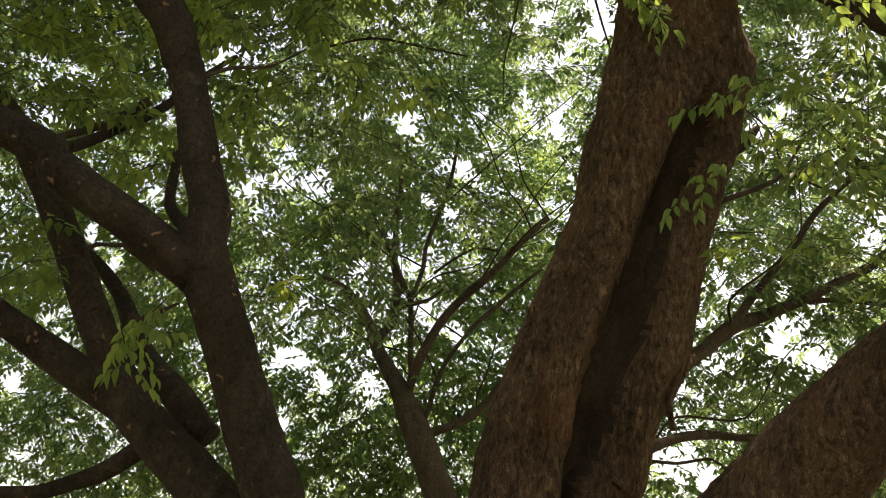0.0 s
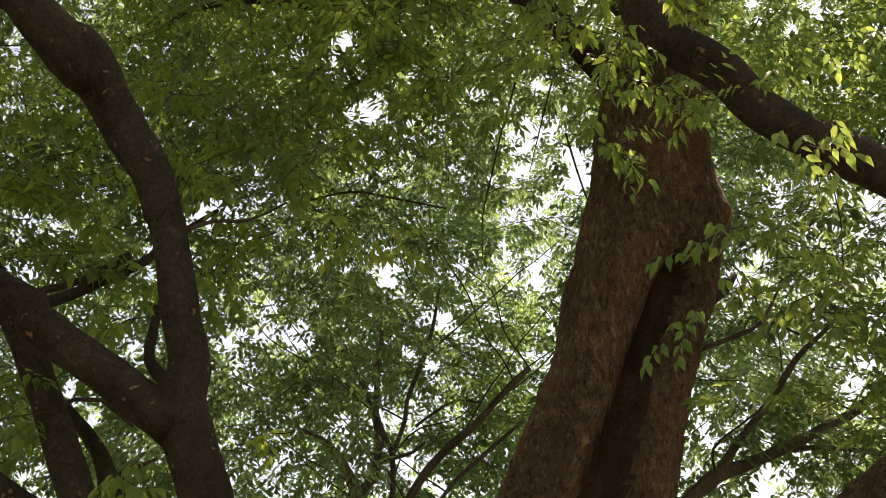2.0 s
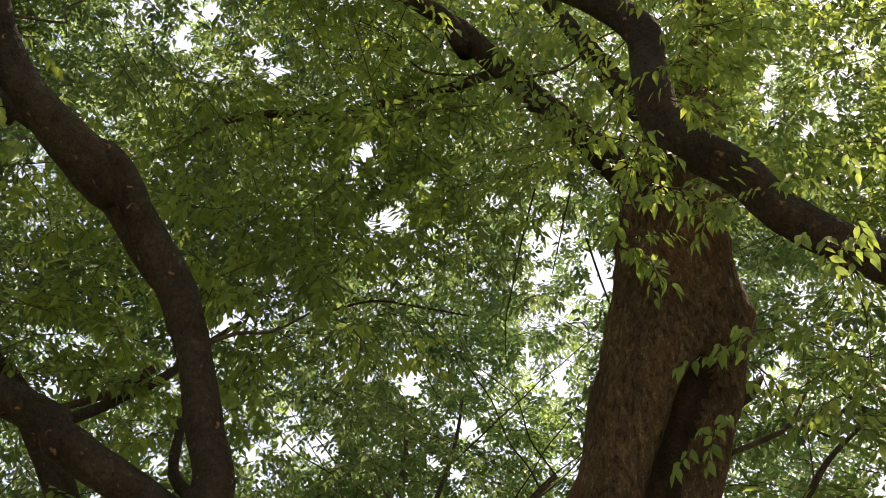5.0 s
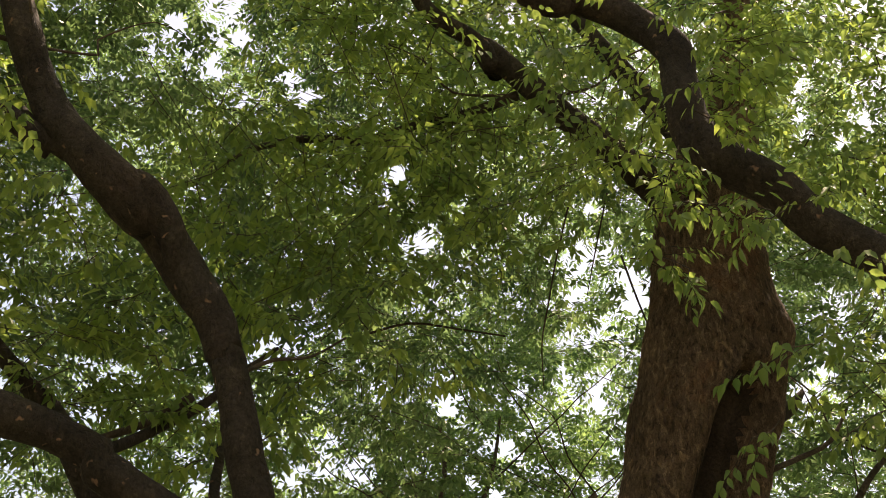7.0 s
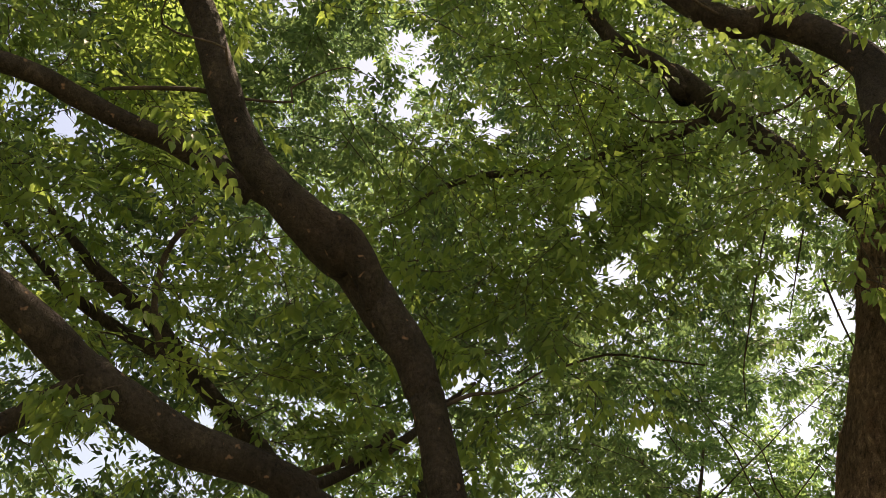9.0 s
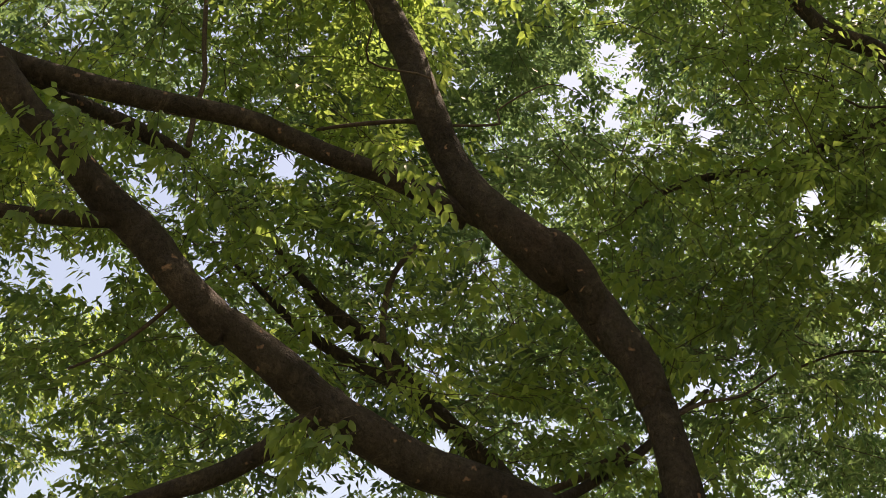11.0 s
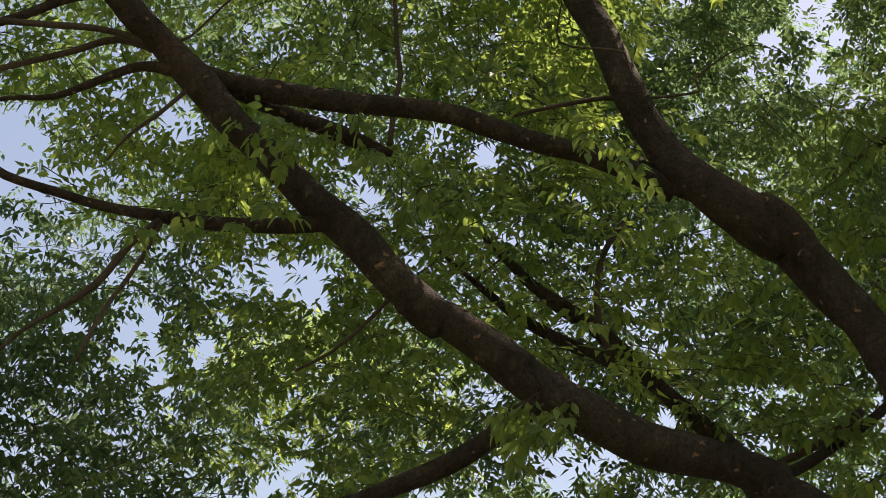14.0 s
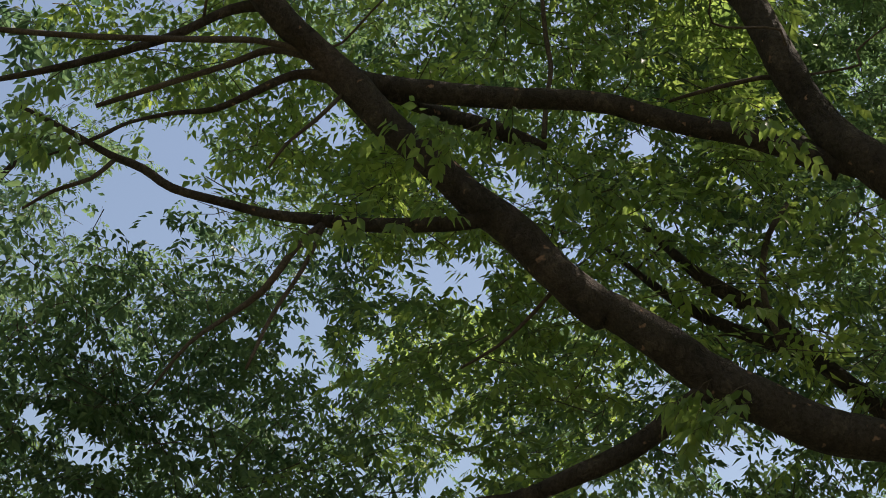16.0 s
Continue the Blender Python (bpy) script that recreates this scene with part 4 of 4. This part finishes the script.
def crown(tree, key, count, near, far, west, east, low, high, leaf_size, mat, fine, seed, per_branch=12, per_spray=7, clump=0.25, spread=1.0, label=""):
    """A part of a crown: branchlets between two distances (near, far) and bearings (degrees) round the camera, in
    clumps, reaching away from the limbs.
    """
    want = count
    got = []
    while want > 0:
        n = want * 3
        az, h = np.radians(rng.uniform(west, east, n)), np.sqrt(rng.uniform(near**2, far**2, n))
        el = np.arcsin(rng.uniform(math.sin(radians(low)), math.sin(radians(high)), n))
        h = h * np.where(el > 0.7, np.cos(el) / np.cos(0.7), 1.0)
        p = np.stack([h * np.sin(az), h * np.cos(az), 1.6 + h * np.tan(el)], 1)
        keep = clumpy(p, 0.75 if fine else 1.1, seed) + 0.5 * clumpy(p, 1.9, seed + 5) > rng.uniform(-0.65, clump, n)
        keep &= p[:, 2] > 1.9
        p = p[keep][:want]
        got.append(p)
        want -= len(p)
    p = np.vstack(got)
    anchors = np.array(LIMB_POINTS[key])[:, :3]
    close = np.array([anchors[np.argmin(((anchors - q) ** 2).sum(1))] for q in p])
    way = unit(unit(p - close) * 0.8 + rng.normal(0, 0.55, p.shape) * (1, 1, 0.5))
    way[:, 2] = np.clip(way[:, 2], -0.45, 0.35)
    way = unit(way)
    length = rng.uniform(0.55, 1.15, len(p))
    foot, leaf, normal, size, twigs = grow(p - way * (0.5 * length)[:, None], way, length, leaf_size, per_branch, per_spray, spread)
    at = foot + leaf * (0.5 * size)[:, None]
    spray_at = np.repeat(at.reshape(-1, per_spray, 3).mean(axis=1), per_spray, axis=0)
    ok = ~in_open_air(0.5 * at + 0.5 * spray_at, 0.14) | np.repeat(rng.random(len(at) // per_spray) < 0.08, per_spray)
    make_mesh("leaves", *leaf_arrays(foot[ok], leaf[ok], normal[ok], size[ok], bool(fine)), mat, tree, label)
    kept = []
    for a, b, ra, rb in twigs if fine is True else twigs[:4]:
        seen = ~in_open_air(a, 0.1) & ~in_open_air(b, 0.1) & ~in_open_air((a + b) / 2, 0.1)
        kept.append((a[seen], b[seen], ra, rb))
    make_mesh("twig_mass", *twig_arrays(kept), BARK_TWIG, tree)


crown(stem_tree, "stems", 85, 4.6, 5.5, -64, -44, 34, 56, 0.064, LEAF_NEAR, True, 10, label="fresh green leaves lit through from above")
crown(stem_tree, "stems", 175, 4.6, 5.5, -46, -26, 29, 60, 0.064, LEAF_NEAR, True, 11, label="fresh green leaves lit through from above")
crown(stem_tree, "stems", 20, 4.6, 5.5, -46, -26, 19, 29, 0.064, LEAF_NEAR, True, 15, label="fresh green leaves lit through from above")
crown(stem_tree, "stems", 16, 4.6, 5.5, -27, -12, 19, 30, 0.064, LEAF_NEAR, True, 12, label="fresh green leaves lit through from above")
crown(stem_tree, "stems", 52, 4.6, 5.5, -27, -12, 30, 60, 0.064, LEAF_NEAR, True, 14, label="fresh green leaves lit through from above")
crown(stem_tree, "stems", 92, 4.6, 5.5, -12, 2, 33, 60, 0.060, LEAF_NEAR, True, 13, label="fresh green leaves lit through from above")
crown(old_tree, "old", 400, 5.6, 7.6, 7, 23, 6, 54, 0.056, LEAF_MID, "mid", 23, label="green pointed leaves on drooping twigs")
crown(old_tree, "old", 300, 5.6, 7.6, 23, 46, 12, 66, 0.11, LEAF_MID, False, 24, 9, 6, label="green pointed leaves on drooping twigs")
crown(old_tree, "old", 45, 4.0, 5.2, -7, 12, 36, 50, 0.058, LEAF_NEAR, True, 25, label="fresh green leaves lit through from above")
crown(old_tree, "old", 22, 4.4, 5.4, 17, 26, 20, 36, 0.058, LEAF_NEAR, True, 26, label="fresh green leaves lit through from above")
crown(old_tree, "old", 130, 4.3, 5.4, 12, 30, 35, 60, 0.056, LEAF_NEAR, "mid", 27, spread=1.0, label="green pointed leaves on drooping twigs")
crown(old_tree, "old", 60, 5.8, 7.6, -13, -2, 20, 33, 0.056, LEAF_MID, "mid", 28, spread=1.0, label="green pointed leaves on drooping twigs")
crown(old_tree, "old", 290, 5.6, 7.6, -12, 7, 31, 60, 0.056, LEAF_MID, "mid", 29, spread=1.0, label="green pointed leaves on drooping twigs")
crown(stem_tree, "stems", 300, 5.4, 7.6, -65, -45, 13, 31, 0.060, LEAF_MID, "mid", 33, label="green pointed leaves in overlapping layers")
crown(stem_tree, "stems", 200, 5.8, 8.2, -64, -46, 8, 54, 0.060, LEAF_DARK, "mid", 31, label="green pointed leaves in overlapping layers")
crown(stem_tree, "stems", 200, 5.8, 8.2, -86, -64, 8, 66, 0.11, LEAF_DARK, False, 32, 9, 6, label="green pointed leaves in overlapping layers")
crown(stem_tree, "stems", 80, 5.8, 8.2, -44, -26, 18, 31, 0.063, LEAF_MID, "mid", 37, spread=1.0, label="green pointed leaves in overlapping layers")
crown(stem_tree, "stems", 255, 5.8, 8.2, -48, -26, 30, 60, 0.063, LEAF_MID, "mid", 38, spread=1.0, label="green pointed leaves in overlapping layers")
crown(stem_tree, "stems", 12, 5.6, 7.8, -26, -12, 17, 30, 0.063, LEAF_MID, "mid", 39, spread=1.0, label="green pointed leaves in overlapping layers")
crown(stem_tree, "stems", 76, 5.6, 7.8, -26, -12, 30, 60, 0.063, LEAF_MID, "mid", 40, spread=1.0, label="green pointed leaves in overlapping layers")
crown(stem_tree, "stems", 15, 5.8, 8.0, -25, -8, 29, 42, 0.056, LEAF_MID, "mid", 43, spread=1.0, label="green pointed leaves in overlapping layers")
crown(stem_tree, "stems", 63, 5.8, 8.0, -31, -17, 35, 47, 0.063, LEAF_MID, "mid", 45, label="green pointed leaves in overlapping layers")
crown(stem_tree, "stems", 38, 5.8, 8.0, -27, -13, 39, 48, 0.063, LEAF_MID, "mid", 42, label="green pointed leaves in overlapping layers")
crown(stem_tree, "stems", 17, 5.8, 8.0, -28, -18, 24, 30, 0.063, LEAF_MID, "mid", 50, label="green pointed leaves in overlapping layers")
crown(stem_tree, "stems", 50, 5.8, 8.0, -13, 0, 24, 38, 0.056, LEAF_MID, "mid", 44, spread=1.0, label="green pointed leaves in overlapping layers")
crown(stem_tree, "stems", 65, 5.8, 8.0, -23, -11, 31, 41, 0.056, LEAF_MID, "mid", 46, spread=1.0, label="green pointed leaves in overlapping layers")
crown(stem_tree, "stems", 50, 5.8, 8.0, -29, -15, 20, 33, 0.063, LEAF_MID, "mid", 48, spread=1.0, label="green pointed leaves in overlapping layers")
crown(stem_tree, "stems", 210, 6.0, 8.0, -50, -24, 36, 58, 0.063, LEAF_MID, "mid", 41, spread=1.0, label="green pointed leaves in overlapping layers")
crown(slender_tree, "slender", 3200, 9.1, 11.8, -22, 20, 2, 58, 0.063, LEAF_FAR, False, 47, label="small far leaves in airy layers")
crown(slender_tree, "slender", 90, 9.1, 11.4, -7, 4, 24, 33, 0.063, LEAF_FAR, False, 51, label="small far leaves in airy layers")
crown(slender_tree, "slender", 620, 9.1, 11.4, -20, 6, 3, 25, 0.061, LEAF_FAR, False, 49, label="small far leaves in airy layers")
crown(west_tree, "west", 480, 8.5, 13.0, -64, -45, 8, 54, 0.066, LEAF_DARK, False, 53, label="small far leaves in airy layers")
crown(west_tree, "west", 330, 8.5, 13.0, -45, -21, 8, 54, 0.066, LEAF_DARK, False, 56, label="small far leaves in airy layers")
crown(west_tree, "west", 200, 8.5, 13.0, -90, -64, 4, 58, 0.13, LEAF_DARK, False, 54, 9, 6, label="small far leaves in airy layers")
# A far patch in the lit green; its sunlight is only colour.
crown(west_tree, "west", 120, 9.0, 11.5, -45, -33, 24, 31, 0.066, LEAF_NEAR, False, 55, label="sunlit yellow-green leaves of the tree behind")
crown(east_tree, "east", 330, 8.5, 13.0, 14, 25, 5, 52, 0.063, LEAF_FAR, False, 59, label="small far leaves in airy layers")
crown(east_tree, "east", 180, 8.5, 13.0, 25, 48, 4, 58, 0.13, LEAF_FAR, False, 60, 9, 6, label="small far leaves in airy layers")
# Coarse unseen leaves added overhead and behind the camera, to shade the limbs.
crown(old_tree, "old", 340, 3.5, 9.0, 46, 180, 16, 80, 0.21, LEAF_MID, False, 61, 8, 6, label="leaves of the crown over the clearing")
crown(stem_tree, "stems", 340, 3.5, 9.0, -180, -86, 16, 80, 0.21, LEAF_MID, False, 67, 8, 6, label="leaves of the crown over the clearing")

# ---------------------------------------------------------------- sprays that hang nearest, leaf by leaf
SPRAYS_OLD = [(0.45, 3.17, 4.42), (0.45, 3.17, 4.22), (0.53, 3.16, 4.12), (0.68, 3.13, 3.78), (0.54, 3.1, 3.62), (0.89, 3.18, 4.35), (0.4, 3.17, 4.1), (1.04, 3.34, 3.95), (1.19, 3.29, 3.67), (0.79, 3.1, 3.78), (0.35, 3.18, 4.18), (0.51, 3.16, 4.3), (0.87, 3.29, 4.33), (0.82, 3.3, 4.66), (0.86, 3.24, 4.15), (0.62, 3.14, 3.81), (0.83, 3.19, 3.76), (1.45, 3.4, 4.46), (1.13, 3.42, 4.66), (1.31, 3.67, 4.34), (1.24, 3.7, 4.51), (0.75, 3.42, 3.18), (1.11, 3.32, 3.35), (1.11, 3.53, 3.28), (1.03, 3.45, 3.52), (0.96, 3.57, 3.37), (0.54, 3.26, 3.67), (0.12, 3.2, 4.67), (0.02, 3.3, 4.5), (0.49, 3.16, 4.7), (0.76, 3.21, 4.66), (0.79, 3.21, 4.16), (0.31, 3.29, 4.16)]
SPRAYS_OLD_HIGH = [(0.32, 3.18, 4.3), (0.33, 3.23, 4.09), (0.56, 3.15, 3.92), (0.74, 3.11, 3.66), (0.78, 3.21, 4.33), (0.2, 3.24, 4.44), (0.62, 3.14, 3.97), (1.09, 3.32, 3.75), (0.27, 3.19, 4.49), (0.7, 3.17, 4.13), (0.25, 3.29, 4.32), (0.84, 3.29, 4.53), (0.96, 3.26, 4.57), (0.97, 3.26, 4.33), (1.04, 3.34, 4.57), (0.7, 3.12, 3.68), (1.33, 3.35, 4.57), (1.25, 3.37, 4.67), (1.45, 3.62, 4.32), (1.5, 3.6, 4.12), (0.79, 3.2, 3.32), (1.01, 3.46, 3.33), (1.17, 3.3, 3.23), (1.21, 3.29, 3.48), (1.21, 3.6, 3.26), (1.25, 3.27, 3.58), (1.09, 3.11, 3.57), (-0.07, 3.3, 4.71), (0.29, 3.19, 4.47), (-0.18, 3.5, 4.64), (0.82, 3.2, 4.35), (0.63, 3.24, 4), (0.55, 3.15, 3.61)]
SPRAYS_STEMS = [(-1.31, 4.3, 3.87), (-1.23, 4.33, 4.05), (-0.8, 4.43, 4.28), (-0.5, 4.47, 4.31), (-0.12, 4.4, 3.98), (-1.51, 4.24, 4.12), (-0.96, 3.88, 2.79), (-0.98, 4.08, 2.97), (-1.14, 4.46, 3.67), (-2.67, 2.63, 4.54), (-2.26, 3.18, 4.62), (-2.34, 3.18, 4.5), (-1.69, 3.4, 4.69), (-1.99, 3.47, 3.64), (-1.96, 3.49, 3.58), (-2.96, 2.69, 4.36), (-2.02, 4.02, 4.34), (-2.47, 3.09, 4.7), (-1.53, 3.7, 4.49), (-0.66, 4.45, 4.48), (-0.48, 4.47, 4.37), (-0.83, 4.42, 4.32), (-1.36, 4.18, 4.23), (-1.5, 4.14, 4.37), (-0.78, 4.43, 3.78), (-1.95, 3.38, 3.63), (-0.34, 4.49, 4.47), (-3.79, 1.8, 4.62), (-3.88, 1.86, 4.48), (-2.57, 2.66, 4.53)]
SPRAYS_STEMS_HIGH = [(-1.15, 4.35, 3.84), (-1.05, 4.38, 3.81), (-0.68, 4.45, 4.12), (-0.31, 4.39, 4.01), (-0.79, 4.53, 3.99), (-1.19, 4.44, 4.29), (-0.93, 3.99, 2.9), (-1.46, 4.26, 4.18), (-0.72, 5.96, 3.8), (-2.62, 2.75, 4.58), (-2.16, 3.25, 4.46), (-2.07, 3.31, 4.4), (-1.59, 3.45, 4.57), (-1.94, 3.56, 3.71), (-2.12, 3.27, 5.06), (-2.66, 2.85, 4.32), (-2.53, 2.97, 4.76), (-1.72, 3.39, 4.78), (-0.77, 4.43, 4.79), (-1.11, 4.36, 4.69), (-0.42, 4.48, 4.84), (-1.23, 4.23, 4.04), (-1.15, 4.25, 3.81), (-0.66, 4.45, 4.02), (-1.86, 3.43, 3.57), (-1, 4.39, 4.78), (-3.75, 1.9, 4.47), (-3.07, 2.56, 4.18), (-2.85, 2.81, 4.3), (-2.51, 2.72, 4.49)]


def leaf_mesh(name, width, curl, mat):
    """One pointed, finely toothed leaf, 1 long along +y, its face up, folded along the midrib."""
    bm = bmesh.new()
    rows = [(0.0, 0.0), (0.10, 0.42), (0.22, 0.80), (0.36, 1.0), (0.52, 0.93), (0.68, 0.66), (0.82, 0.34), (0.92, 0.13), (1.0, 0.0)]
    spine, left, right = [], [], []
    for k, (s, w) in enumerate(rows):
        z = -curl * s * s
        spine.append(bm.verts.new((0, s, z)))
        tooth = 0.03 if k % 2 else 0.0
        left.append(bm.verts.new((-w * width, s + tooth, z + 0.28 * w * width)) if w else spine[-1])
        right.append(bm.verts.new((w * width, s + tooth, z + 0.28 * w * width)) if w else spine[-1])
    for k in range(len(rows) - 1):
        for edge, flip in ((left, False), (right, True)):
            ring = [spine[k], spine[k + 1], edge[k + 1], edge[k]]
            ring = [v for i, v in enumerate(ring) if v not in ring[:i]]
            if len(ring) > 2:
                bm.faces.new(ring[::-1] if flip else ring)
    me = bpy.data.meshes.new(name)
    bm.to_mesh(me)
    bm.free()
    me.materials.append(mat)
    return me


LEAVES = [leaf_mesh("leaf", w, c, LEAF_SINGLE) for w, c in ((0.235, 0.10), (0.25, 0.18), (0.21, 0.05), (0.24, 0.26))]


def near_sprays(tree, key, centres, single, leaf_size):
    """Short branchlets about the given places; the first leaves, up to the number single, are pieces of their own."""
    c = np.array(centres) + (0, 0, 0.05)               # the leaves hang below
    anchors = np.array(LIMB_POINTS[key])[:, :3]
    close = np.array([anchors[np.argmin(((anchors - q) ** 2).sum(1))] for q in c])
    way = unit(unit(c - close) * 0.4 + rng.normal(0, 0.6, c.shape) * (1, 0.6, 0.25) + (0, 0, -0.05))
    length = rng.uniform(0.14, 0.26, len(c))
    foot, leaf, normal, size, twigs = grow(c - way * (0.5 * length)[:, None], way, length, leaf_size, 5, 6, 0.8, 0.5)
    across = unit(np.cross(leaf, normal))
    up = np.cross(across, leaf)
    own = np.arange(len(foot)) // 30                   # the branchlet that each leaf grows on
    pick = rng.random(len(foot)) < single / len(foot)
    sprays = []
    for k in range(len(c)):
        some = [(a[k : k + 1], b[k : k + 1], ra, rb) for a, b, ra, rb in twigs[:4]]
        a, b, ra, rb = twigs[4]
        some.append((a[5 * k : 5 * k + 5], b[5 * k : 5 * k + 5], ra, rb))
        stalk = make_mesh("spray", *twig_arrays(some), BARK_TWIG, tree, "thin leafy spray of hanging twigs")
        stalk["kind"] = ""
        sprays.append(stalk)
    for k, f, w, a, u, s in zip(own[pick], foot[pick], leaf[pick], across[pick], up[pick], size[pick]):
        ob = new("leaf", random.choice(LEAVES))
        ob.parent = sprays[k]
        m = Matrix((tuple(a), tuple(w), tuple(u))).transposed().to_4x4()
        ob.matrix_basis = Matrix.Translation(f + w * 0.004) @ m @ Matrix.Scale(s, 4)
    rest = ~pick
    make_mesh("leaves", *leaf_arrays(foot[rest], leaf[rest], normal[rest], size[rest], 2), LEAF_NEAR, tree, "bright fresh leaves on low hanging sprays")


near_sprays(old_tree, "old", SPRAYS_OLD + SPRAYS_OLD_HIGH[::2], 290, 0.049)
near_sprays(stem_tree, "stems", SPRAYS_STEMS + SPRAYS_STEMS_HIGH, 290, 0.060)
